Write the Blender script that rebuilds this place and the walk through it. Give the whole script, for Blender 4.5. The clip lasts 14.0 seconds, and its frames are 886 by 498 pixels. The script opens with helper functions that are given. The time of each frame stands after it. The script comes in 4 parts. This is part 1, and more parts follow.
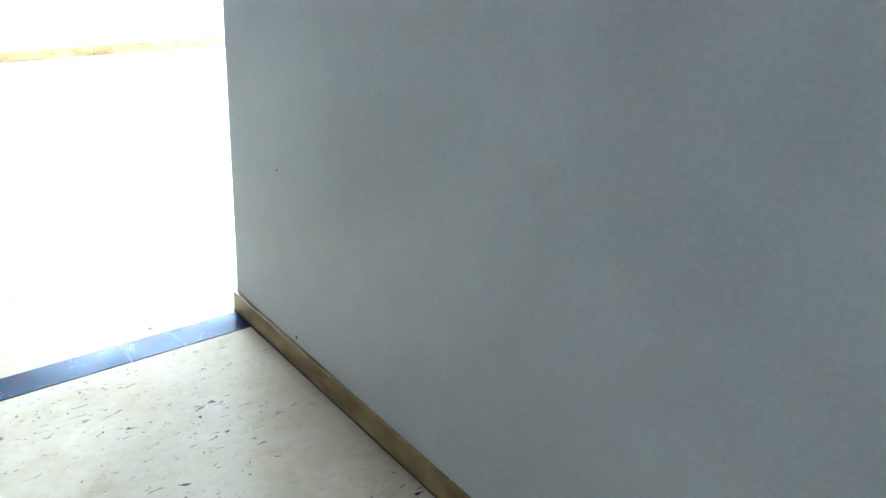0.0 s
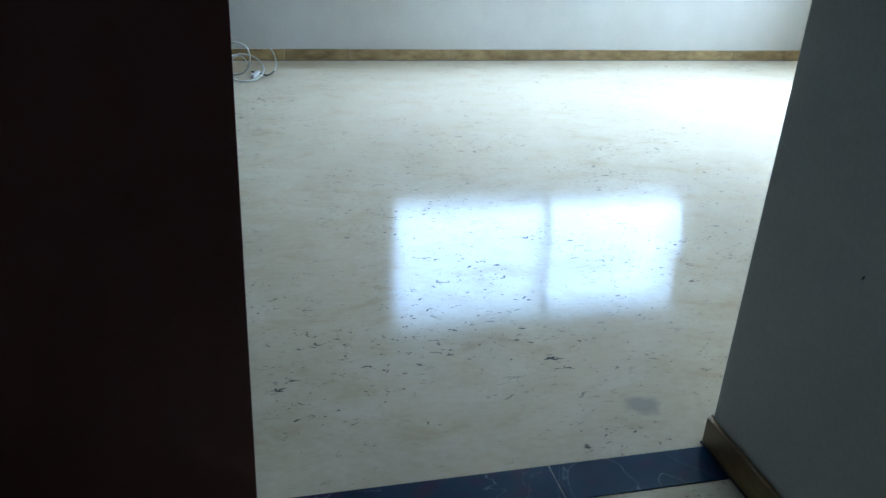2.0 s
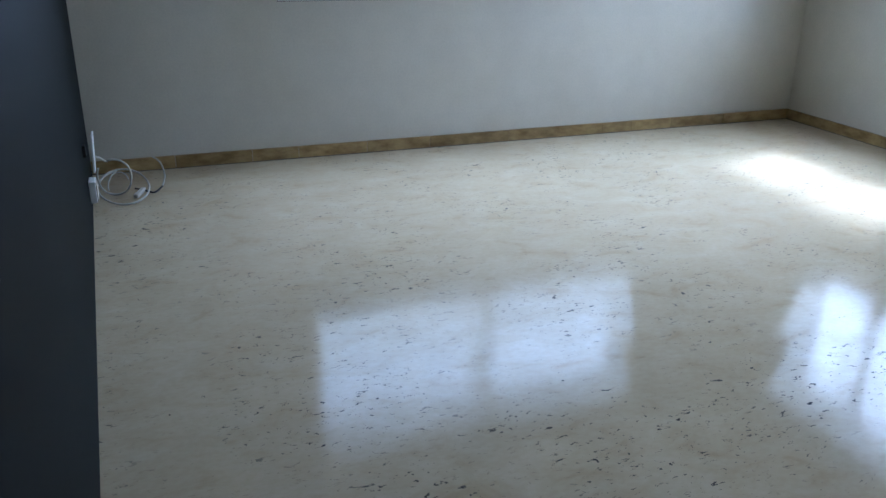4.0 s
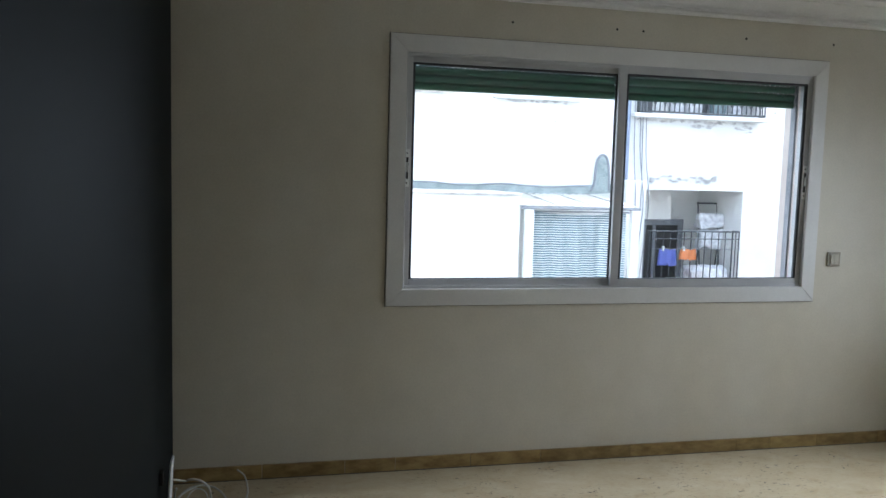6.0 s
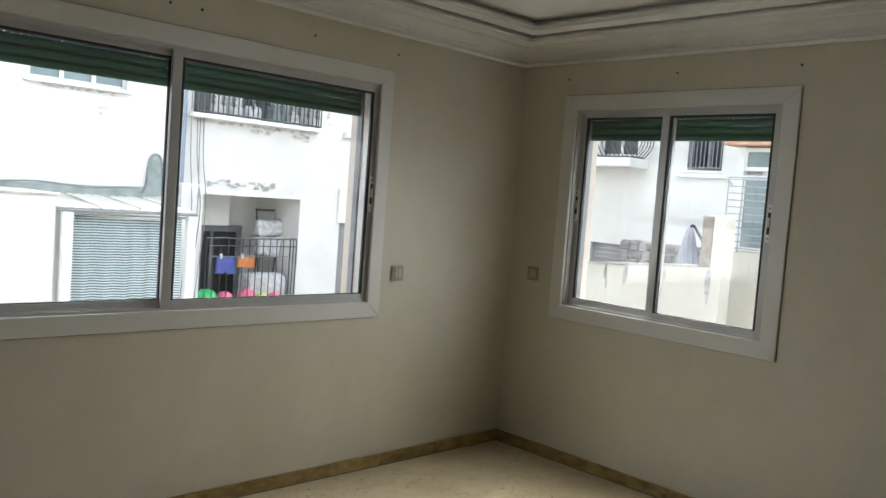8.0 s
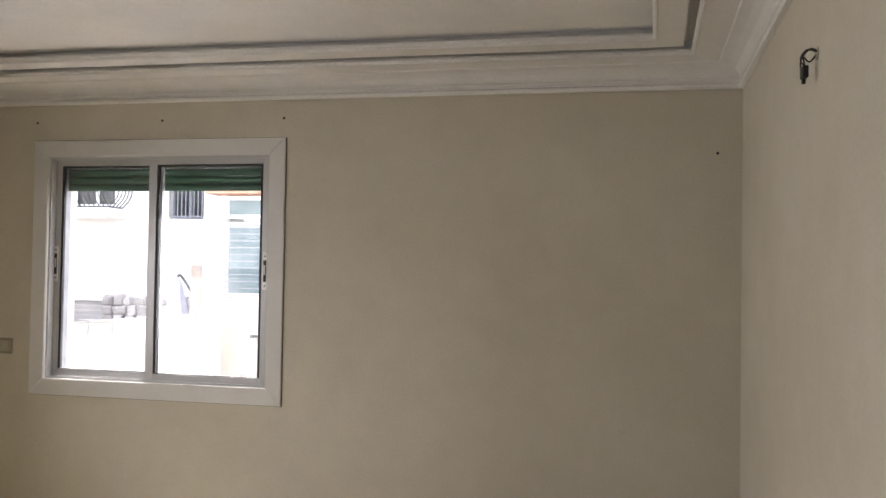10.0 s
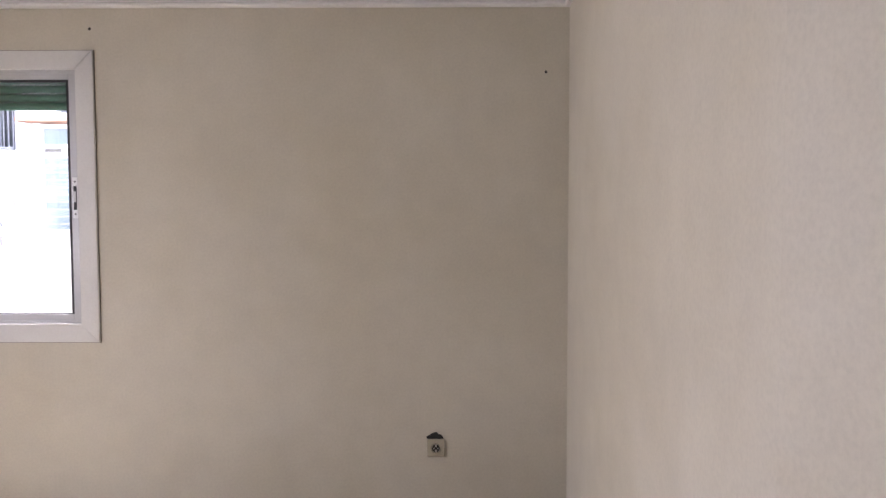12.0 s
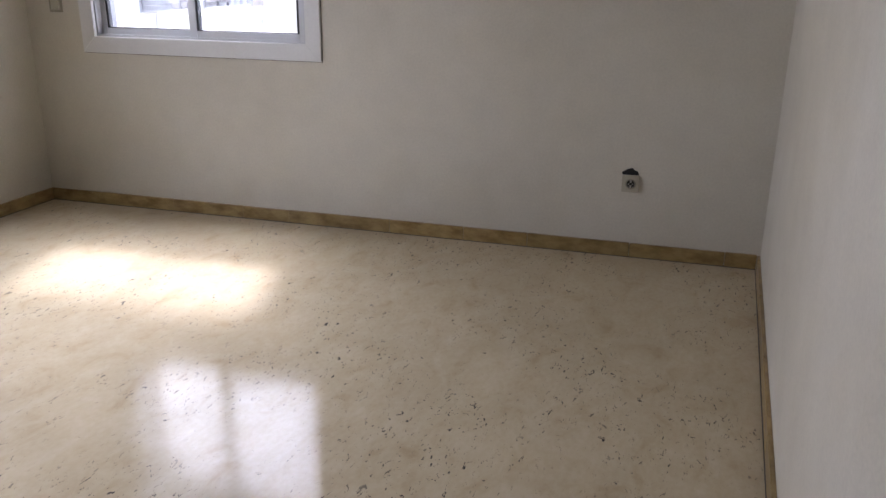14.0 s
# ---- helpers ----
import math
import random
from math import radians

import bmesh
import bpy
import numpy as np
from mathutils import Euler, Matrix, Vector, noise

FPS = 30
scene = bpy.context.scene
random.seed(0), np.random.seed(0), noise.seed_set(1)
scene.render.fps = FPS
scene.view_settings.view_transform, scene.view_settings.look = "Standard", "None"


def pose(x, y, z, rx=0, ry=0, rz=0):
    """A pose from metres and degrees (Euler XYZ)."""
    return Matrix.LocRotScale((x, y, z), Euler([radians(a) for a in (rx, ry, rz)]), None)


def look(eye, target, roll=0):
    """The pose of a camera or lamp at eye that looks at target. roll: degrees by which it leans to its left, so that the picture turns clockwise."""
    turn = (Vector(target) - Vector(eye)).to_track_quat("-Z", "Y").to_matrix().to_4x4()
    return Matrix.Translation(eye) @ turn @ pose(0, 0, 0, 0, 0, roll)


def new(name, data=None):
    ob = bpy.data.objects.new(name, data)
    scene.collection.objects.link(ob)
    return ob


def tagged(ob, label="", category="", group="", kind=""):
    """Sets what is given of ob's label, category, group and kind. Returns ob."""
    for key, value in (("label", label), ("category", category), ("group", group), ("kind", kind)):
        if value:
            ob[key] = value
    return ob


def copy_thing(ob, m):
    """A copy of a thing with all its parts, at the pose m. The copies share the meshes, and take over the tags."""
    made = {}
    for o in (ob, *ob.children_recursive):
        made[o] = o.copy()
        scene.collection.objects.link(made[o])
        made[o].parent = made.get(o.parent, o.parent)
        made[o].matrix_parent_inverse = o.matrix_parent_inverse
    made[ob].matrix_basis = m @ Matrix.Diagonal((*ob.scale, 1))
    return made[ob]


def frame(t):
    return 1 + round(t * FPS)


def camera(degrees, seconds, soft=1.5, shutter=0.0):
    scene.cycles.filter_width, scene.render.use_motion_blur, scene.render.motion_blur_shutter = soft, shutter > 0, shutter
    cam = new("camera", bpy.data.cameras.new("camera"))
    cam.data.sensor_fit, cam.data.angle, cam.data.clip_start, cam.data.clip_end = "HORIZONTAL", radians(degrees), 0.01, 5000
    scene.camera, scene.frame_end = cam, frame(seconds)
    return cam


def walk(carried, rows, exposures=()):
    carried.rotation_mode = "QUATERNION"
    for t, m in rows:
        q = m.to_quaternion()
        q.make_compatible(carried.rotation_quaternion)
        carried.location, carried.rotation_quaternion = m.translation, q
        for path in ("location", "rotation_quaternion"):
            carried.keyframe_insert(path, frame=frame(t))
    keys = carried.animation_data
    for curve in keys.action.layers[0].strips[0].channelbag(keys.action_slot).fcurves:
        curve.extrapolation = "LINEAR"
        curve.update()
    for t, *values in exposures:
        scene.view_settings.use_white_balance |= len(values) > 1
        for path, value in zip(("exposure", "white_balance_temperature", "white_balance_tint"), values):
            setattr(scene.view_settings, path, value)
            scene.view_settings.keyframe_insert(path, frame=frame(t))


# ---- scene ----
cam = camera(57.0, 14.0)
PATH = [
    (0, (-4.467, -6.142, 1.325), (-3.296, -4.752, 0.493), 3.7),
    (0.5, (-4.371, -5.849, 1.138), (-3.661, -4.172, 0.31), 3.4),
    (1, (-4.436, -5.654, 1.135), (-3.915, -3.922, 0.281), 4.9),
    (1.5, (-4.475, -5.426, 1.187), (-4.012, -3.684, 0.321), 4.6),
    (2, (-4.468, -5.242, 1.149), (-3.994, -3.487, 0.301), 3.3),
    (2.5, (-4.425, -5.06, 1.115), (-3.9775, -3.273, 0.327), 0.6),
    (4.8, (-4.299, -4.268, 1.445), (-3.57, -2.562, 0.697), 1.6),
    (5, (-4.301, -4.222, 1.472), (-3.64, -2.475, 0.758), 1.6),
    (5.5, (-4.298, -4.086, 1.465), (-3.734, -2.205, 1.086), 1.9),
    (6, (-4.224, -4.021, 1.555), (-3.76, -2.086, 1.36), 1.6),
    (6.5, (-4.166, -3.946, 1.572), (-3.719, -2.0, 1.442), 1.6),
    (7, (-4.113, -3.838, 1.549), (-3.489, -1.943, 1.413), 2.5),
    (7.5, (-4.022, -3.657, 1.533), (-2.98, -1.954, 1.406), 3.9),
    (8, (-3.954, -3.478, 1.551), (-2.57, -2.041, 1.423), 4.3),
    (8.5, (-3.911, -3.386, 1.564), (-2.285, -2.23, 1.432), 3.7),
    (9, (-3.873, -3.365, 1.566), (-2.111, -2.422, 1.479), 3.2),
    (9.2, (-3.881, -3.341, 1.571), (-2.057, -2.521, 1.522), 2.7),
    (11.5, (-3.788, -3.374, 1.551), (-1.788, -3.383, 1.554), 0.1),
    (12, (-3.779, -3.396, 1.518), (-1.782, -3.386, 1.402), -0.1),
    (12.5, (-3.803, -3.425, 1.408), (-1.822, -3.359, 1.136), -0.3),
    (13, (-3.81, -3.453, 1.371), (-1.861, -3.334, 0.939), 0.0),
    (13.5, (-3.821, -3.487, 1.331), (-1.917, -3.246, 0.77), 0.6),
    (14, (-3.854, -3.553, 1.299), (-2.037, -3.019, 0.657), 0.6),
]
walk(cam, [(t, look(e, a, r)) for t, e, a, r in PATH], [
    (0, 7.7, 4600, 7), (0.4, 5.7, 3700, -11), (1, 5.1, 3800, -7), (1.5, 5.0, 4050, -3), (2.5, 4.65, 4450, 6), (4.8, 3.4, 4550, 11), (5.6, 3.2, 5100, 9), (6.5, 2.82, 6000, 9), (7, 2.73, 6150, 6),
    (8.5, 2.88, 6550, 9), (9, 3.08, 6650, 11), (11.5, 4.25, 6200, 29), (12, 4.2, 6120, 29), (12.5, 3.98, 6050, 28), (13.5, 3.9, 5950, 28), (14, 3.7, 5650, 24)])

# ---- world and sun ----
world = bpy.data.worlds.new("overcast_day")
scene.world = world
world.use_nodes = True
wn = world.node_tree
wn.nodes.clear()
sky = wn.nodes.new("ShaderNodeTexSky")
sky.sky_type = "NISHITA"
sky.sun_disc = False
sky.sun_elevation = radians(53)
sky.sun_rotation = radians(75)
sky.air_density, sky.dust_density = 1.0, 4.0
wbg = wn.nodes.new("ShaderNodeBackground")
wbg.inputs["Strength"].default_value = 0.128
wout = wn.nodes.new("ShaderNodeOutputWorld")
haze = wn.nodes.new("ShaderNodeHueSaturation")
haze.inputs["Saturation"].default_value = 0.35
wn.links.new(sky.outputs[0], haze.inputs["Color"])
wn.links.new(haze.outputs[0], wbg.inputs[0])
wn.links.new(wbg.outputs[0], wout.inputs[0])
sun_lamp = bpy.data.lights.new("sun", "SUN")
sun_lamp.energy, sun_lamp.angle, sun_lamp.color = 0.5, radians(7), (1.0, 0.98, 0.96)
sun = new("sun", sun_lamp)
sun.matrix_world = look((20, 5.4, 27.2), (0, 0, 0))


def window_light(name, m, leaves, watts, tilt, fan):
    """The sky's light through a window's opening: two strips in each leaf that face inwards and steeply down."""
    for u0, u1 in leaves:
        for z in (1.26, 1.72):
            lamp = bpy.data.lights.new(name, "AREA")
            lamp.shape, lamp.size, lamp.size_y, lamp.color = "RECTANGLE", u1 - u0, 0.42, (0.95, 0.98, 1.0)
            lamp.energy, lamp.spread = watts * (u1 - u0), radians(fan)
            ob = new(name, lamp)
            ob.matrix_world = m @ look(((u0 + u1) / 2, -0.12, z), ((u0 + u1) / 2, -1.12, z - math.tan(radians(tilt))))


window_light("window_light_north", pose(0, 0, 0), ((-3.42, -2.31), (-2.26, -1.2)), 0.46, 24, 148)
window_light("window_light_east", pose(0, 0, 0, 0, 0, -90), ((0.49, 1.03), (1.08, 1.64)), 0.55, 22, 118)

# ---- materials ----


def nodes_of(name):
    m = bpy.data.materials.new(name)
    m.use_nodes = True
    nt = m.node_tree
    return m, nt, nt.nodes["Principled BSDF"]


def add_node(nt, kind, **values):
    n = nt.nodes.new(kind)
    for key, v in values.items():
        n.inputs[key].default_value = v
    return n


def coords(nt, stretch=(1, 1, 1), turn=0.0):
    tc = nt.nodes.new("ShaderNodeTexCoord")
    mp = nt.nodes.new("ShaderNodeMapping")
    mp.inputs["Scale"].default_value = stretch
    mp.inputs["Rotation"].default_value = (0, 0, turn)
    nt.links.new(tc.outputs["Object"], mp.inputs["Vector"])
    return mp.outputs[0]


def noise_tex(nt, vec, scale, detail=5.0, rough=0.55, distort=0.0):
    n = add_node(nt, "ShaderNodeTexNoise", Scale=scale, Detail=detail, Roughness=rough, Distortion=distort)
    nt.links.new(vec, n.inputs["Vector"])
    return n.outputs["Fac"]


def ramp(nt, fac, stops):
    r = nt.nodes.new("ShaderNodeValToRGB")
    els = r.color_ramp.elements
    while len(els) < len(stops):
        els.new(0.5)
    for e, (p, c) in zip(els, stops):
        e.position, e.color = p, (*c, 1) if len(c) == 3 else c
    nt.links.new(fac, r.inputs[0])
    return r.outputs[0]


def mixed(nt, fac, a, b, kind="MIX"):
    m = nt.nodes.new("ShaderNodeMix")
    m.data_type, m.blend_type = "RGBA", kind
    for sock, v in ((m.inputs[0], fac), (m.inputs[6], a), (m.inputs[7], b)):
        if hasattr(v, "links"):
            nt.links.new(v, sock)
        elif isinstance(v, (int, float)):
            sock.default_value = v
        else:
            sock.default_value = (*v, 1)
    return m.outputs[2]


def grey(v):
    return (v, v, v)


def bump(nt, bsdf, height, strength, distance=0.002):
    b = add_node(nt, "ShaderNodeBump", Strength=strength, Distance=distance)
    nt.links.new(height, b.inputs["Height"])
    nt.links.new(b.outputs[0], bsdf.inputs["Normal"])


def surface(name, dark, light, scale=3.0, fine=80.0, rough=0.6, relief=0.15, metal=0.0, spec=0.5, stretch=(1, 1, 1), vary=0.0):
    """Colour clouds between dark and light, a fine grain, uneven gloss and relief."""
    m, nt, b = nodes_of(name)
    v = coords(nt, stretch)
    big = noise_tex(nt, v, scale, 6)
    small = noise_tex(nt, v, fine, 3)
    col = ramp(nt, big, [(0.32, dark), (0.68, light)])
    col = mixed(nt, 0.5, col, ramp(nt, small, [(0.25, grey(0.82)), (0.75, grey(1.0))]), "MULTIPLY")
    if vary:
        oi = nt.nodes.new("ShaderNodeObjectInfo")
        col = mixed(nt, 1.0, col, ramp(nt, oi.outputs["Random"], [(0, grey(1 - vary)), (1, grey(1.0))]), "MULTIPLY")
    nt.links.new(col, b.inputs["Base Color"])
    nt.links.new(ramp(nt, big, [(0.3, grey(max(0.03, rough - 0.06))), (0.7, grey(min(1, rough + 0.06)))]), b.inputs["Roughness"])
    b.inputs["Metallic"].default_value = metal
    b.inputs["Specular IOR Level"].default_value = spec
    bump(nt, b, small, relief)
    return m


def floor_material():
    m, nt, b = nodes_of("polished_travertine")
    v = coords(nt)
    vs = coords(nt, (0.8, 1.3, 1), radians(12))
    vp = coords(nt, (0.5, 1.15, 1), radians(-9))
    cloud = noise_tex(nt, v, 1.3, 6)
    vein = noise_tex(nt, vs, 7, 8, 0.62, 0.6)
    fine = noise_tex(nt, vs, 45, 4, 0.6)
    base = ramp(nt, vein, [(0.26, (0.41, 0.32, 0.19)), (0.42, (0.49, 0.405, 0.265)), (0.74, (0.54, 0.46, 0.32))])
    base = mixed(nt, 0.75, base, ramp(nt, cloud, [(0.3, (0.84, 0.83, 0.8)), (0.7, grey(1.0))]), "MULTIPLY")
    base = mixed(nt, 0.35, base, ramp(nt, fine, [(0.3, (0.8, 0.77, 0.72)), (0.6, grey(1.0))]), "MULTIPLY")
    # a dull grey smudge inside the doorway
    wob = add_node(nt, "ShaderNodeVectorMath", )
    wob.operation = "DISTANCE"
    wob.inputs[1].default_value = (-3.55, -3.79, 0)
    nt.links.new(v, wob.inputs[0])
    spot = nt.nodes.new("ShaderNodeMath")
    spot.operation = "MULTIPLY_ADD"
    spot.inputs[1].default_value = 0.09
    nt.links.new(noise_tex(nt, v, 18, 4), spot.inputs[0])
    nt.links.new(wob.outputs["Value"], spot.inputs[2])
    base = mixed(nt, ramp(nt, spot.outputs[0], [(0.07, grey(0.55)), (0.095, grey(0))]), base, (0.16, 0.16, 0.15))
    # open pores of the stone, gathered in drifts
    pore = ramp(nt, noise_tex(nt, vp, 50, 3, 0.6, 1.2), [(0.65, grey(0)), (0.664, grey(1))])
    tiny = ramp(nt, noise_tex(nt, vp, 75, 2, 0.5, 1.0), [(0.69, grey(0)), (0.715, grey(0.9))])
    drift = ramp(nt, noise_tex(nt, v, 2.2, 4, 0.6), [(0.4, grey(0)), (0.55, grey(1))])
    pits = mixed(nt, 1.0, mixed(nt, 1.0, pore, tiny, "ADD"), drift, "MULTIPLY")
    lone = ramp(nt, noise_tex(nt, coords(nt, (0.55, 1.1, 1), radians(-20)), 40, 3, 0.62, 1.0), [(0.728, grey(0)), (0.738, grey(1))])
    pits = mixed(nt, 1.0, pits, lone, "LIGHTEN")
    base = mixed(nt, pits, base, (0.035, 0.032, 0.028))
    # a few single chips
    for x, y, size in ((-3.751, -3.915, 0.012), (-1.25, -2.95, 0.011), (-4.11, -3.63, 0.007), (-4.2, -3.57, 0.007), (-0.56, -2.67, 0.009)):
        far = nt.nodes.new("ShaderNodeVectorMath")
        far.operation = "DISTANCE"
        far.inputs[1].default_value = (x, y, 0)
        nt.links.new(v, far.inputs[0])
        edge = nt.nodes.new("ShaderNodeMath")
        edge.operation = "MULTIPLY_ADD"
        edge.inputs[1].default_value = 0.02
        nt.links.new(noise_tex(nt, v, 60, 2), edge.inputs[0])
        nt.links.new(far.outputs["Value"], edge.inputs[2])
        base = mixed(nt, ramp(nt, edge.outputs[0], [(size + 0.003, grey(1)), (size + 0.005, grey(0))]), base, (0.03, 0.027, 0.024))
    nt.links.new(base, b.inputs["Base Color"])
    gloss = ramp(nt, cloud, [(0.3, grey(0.075)), (0.7, grey(0.12))])
    gloss = mixed(nt, pits, gloss, grey(0.7))
    nt.links.new(gloss, b.inputs["Roughness"])
    b.inputs["Specular IOR Level"].default_value = 0.058
    inv = nt.nodes.new("ShaderNodeInvert")
    nt.links.new(pits, inv.inputs["Color"])
    bump(nt, b, inv.outputs[0], 0.35, 0.001)
    return m


def wall_paint(name, colour, stain, rough=0.55, drips=False, spec=0.35):
    m, nt, b = nodes_of(name)
    v = coords(nt)
    big = noise_tex(nt, v, 0.9, 5, 0.6)
    mid = noise_tex(nt, v, 6, 5, 0.6)
    roll = noise_tex(nt, v, 260, 2)
    col = ramp(nt, big, [(0.36, stain), (0.6, colour)])
    col = mixed(nt, 0.35, col, ramp(nt, mid, [(0.3, grey(0.86)), (0.6, grey(1.0))]), "MULTIPLY")
    grain = noise_tex(nt, v, 95, 3, 0.7)
    col = mixed(nt, 0.55, col, ramp(nt, grain, [(0.3, grey(0.84)), (0.62, grey(1.0))]), "MULTIPLY")
    if drips:
        vd = coords(nt, (2.6, 2.6, 0.3))
        streak = noise_tex(nt, vd, 1.0, 8, 0.7)
        col = mixed(nt, 0.8, col, ramp(nt, streak, [(0.22, (0.72, 0.7, 0.66)), (0.34, grey(1.0))]), "MULTIPLY")
    nt.links.new(col, b.inputs["Base Color"])
    b.inputs["Roughness"].default_value = rough
    b.inputs["Specular IOR Level"].default_value = spec
    bump(nt, b, mixed(nt, 0.2, roll, mid), 0.08)
    return m


def striped_cloth():
    m, nt, b = nodes_of("striped_cloth")
    tc = nt.nodes.new("ShaderNodeTexCoord")
    sep = nt.nodes.new("ShaderNodeSeparateXYZ")
    nt.links.new(tc.outputs["Object"], sep.inputs[0])
    mul = nt.nodes.new("ShaderNodeMath")
    mul.operation = "MULTIPLY"
    mul.inputs[1].default_value = 1 / 0.036
    nt.links.new(sep.outputs[2], mul.inputs[0])
    fr = nt.nodes.new("ShaderNodeMath")
    fr.operation = "FRACT"
    nt.links.new(mul.outputs[0], fr.inputs[0])
    band = ramp(nt, fr.outputs[0], [(0.5, (0.82, 0.85, 0.86)), (0.58, (0.11, 0.22, 0.26))])
    weave = noise_tex(nt, coords(nt), 30, 4)
    nt.links.new(mixed(nt, 0.4, band, ramp(nt, weave, [(0.3, grey(0.8)), (0.7, grey(1.0))]), "MULTIPLY"), b.inputs["Base Color"])
    b.inputs["Roughness"].default_value = 0.8
    return m


def rubble():
    m, nt, b = nodes_of("rubble_stone")
    v = coords(nt)
    vo = add_node(nt, "ShaderNodeTexVoronoi", Scale=4.5)
    nt.links.new(v, vo.inputs["Vector"])
    g = noise_tex(nt, v, 20, 5)
    tone = nt.nodes.new("ShaderNodeRGBToBW")
    nt.links.new(vo.outputs["Color"], tone.inputs[0])
    col = mixed(nt, 0.8, ramp(nt, g, [(0.3, (0.26, 0.235, 0.225)), (0.7, (0.44, 0.41, 0.395))]), ramp(nt, tone.outputs[0], [(0.2, grey(0.55)), (0.8, grey(1.0))]), "MULTIPLY")
    nt.links.new(col, b.inputs["Base Color"])
    b.inputs["Roughness"].default_value = 0.9
    bump(nt, b, vo.outputs["Distance"], 0.8, 0.03)
    return m


def glass_material(name, tint=(0.95, 0.98, 0.97)):
    m, nt, b = nodes_of(name)
    b.inputs["Base Color"].default_value = (*tint, 1)
    b.inputs["Roughness"].default_value = 0.0
    b.inputs["Transmission Weight"].default_value = 1.0
    b.inputs["IOR"].default_value = 1.45
    return m


M_WALL = wall_paint("off_white_paint", (0.6, 0.56, 0.463), (0.545, 0.5, 0.395))
# paler than M_WALL: its colour makes up for light the hall lacks
M_HALLWALL = wall_paint("grey_hall_paint_lightened", (0.76, 0.755, 0.72), (0.7, 0.69, 0.65))
M_DARK = wall_paint("charcoal_paint", (0.0085, 0.011, 0.0115), (0.006, 0.0078, 0.008), 0.6, spec=0.04)
M_DARKHALL = wall_paint("dark_brown_paint", (0.16, 0.065, 0.055), (0.12, 0.05, 0.042), 0.6)
M_CEIL = wall_paint("ceiling_paint", (0.84, 0.83, 0.8), (0.79, 0.78, 0.75), 0.7)
M_PLASTER = wall_paint("plaster_moulding", (0.85, 0.84, 0.81), (0.79, 0.77, 0.74), 0.6)
M_FLOOR = floor_material()
M_SKIRT = surface("brown_marble_skirting", (0.215, 0.13, 0.04), (0.44, 0.312, 0.118), 11, 60, 0.34, 0.12, stretch=(1, 1, 2), vary=0.3)
def veined_marble():
    m, nt, b = nodes_of("dark_blue_marble")
    v = coords(nt)
    cloud = noise_tex(nt, v, 5, 6)
    base = ramp(nt, cloud, [(0.32, (0.007, 0.015, 0.03)), (0.68, (0.014, 0.03, 0.055))])
    base = mixed(nt, ramp(nt, noise_tex(nt, v, 9, 3), [(0.52, grey(0)), (0.66, grey(0.6))]), base, (0.035, 0.012, 0.03))
    wire = noise_tex(nt, v, 4.5, 4, 0.5, 1.2)
    base = mixed(nt, ramp(nt, wire, [(0.495, grey(0)), (0.499, grey(0.45)), (0.501, grey(0.45)), (0.505, grey(0))]), base, (0.16, 0.2, 0.22))
    nt.links.new(base, b.inputs["Base Color"])
    nt.links.new(ramp(nt, cloud, [(0.3, grey(0.14)), (0.7, grey(0.24))]), b.inputs["Roughness"])
    b.inputs["Specular IOR Level"].default_value = 0.1
    return m


M_SILL = veined_marble()
# serves the trim's painted shadow line and the skirting's dirty joint
M_SHADE_DIRT = surface("shade_line_and_dirty_joint", (0.06, 0.052, 0.042), (0.13, 0.115, 0.095), 14, 90, 0.9)
M_JOINT = surface("grout", (0.4, 0.39, 0.36), (0.55, 0.53, 0.5), 20, 90, 0.9)
M_ALU = surface("satin_grey_aluminium", (0.44, 0.44, 0.44), (0.52, 0.52, 0.515), 3, 140, 0.36, 0.04, metal=0.25)
M_TRIM = surface("white_lacquered_trim", (0.62, 0.61, 0.58), (0.69, 0.68, 0.65), 2, 140, 0.42, 0.04)
M_RUBBER = surface("black_rubber", (0.012, 0.012, 0.012), (0.025, 0.025, 0.025), 10, 90, 0.6)
M_STEEL = surface("latch_steel", (0.42, 0.41, 0.38), (0.58, 0.57, 0.53), 30, 150, 0.35, 0.05, metal=0.9)
M_BLACK = surface("black_plastic", (0.01, 0.01, 0.01), (0.02, 0.02, 0.02), 20, 120, 0.5)
M_GLASS = glass_material("window_glass")
M_GREEN = surface("green_shutter_plastic", (0.018, 0.085, 0.045), (0.03, 0.12, 0.065), 4, 60, 0.42, 0.06, stretch=(0.3, 1, 3))
M_REVEAL = wall_paint("beige_render", (0.66, 0.585, 0.53), (0.57, 0.5, 0.45), 0.85)
M_PLATE = surface("ivory_plastic", (0.38, 0.34, 0.25), (0.46, 0.42, 0.32), 10, 150, 0.35, 0.03)
M_PLATE2 = surface("aged_switch_plastic", (0.24, 0.22, 0.16), (0.32, 0.29, 0.22), 10, 150, 0.35, 0.03)
M_CABLE = surface("white_cable_plastic", (0.44, 0.43, 0.38), (0.58, 0.57, 0.51), 20, 150, 0.4, 0.03)
M_PLUG = surface("white_plastic", (0.7, 0.7, 0.68), (0.78, 0.78, 0.76), 10, 150, 0.35, 0.03)
M_RENDER = wall_paint("weathered_white_render", (0.74, 0.73, 0.71), (0.67, 0.66, 0.63), 0.9, True)
M_CREAM = wall_paint("weathered_cream_render", (0.68, 0.65, 0.58), (0.6, 0.57, 0.5), 0.9, True)
M_PEEL = surface("peeled_cement", (0.3, 0.29, 0.27), (0.55, 0.53, 0.48), 6, 40, 0.9, 0.5)
M_FLAKE = surface("flaked_render", (0.3, 0.29, 0.29), (0.58, 0.56, 0.53), 9, 60, 0.9, 0.4)
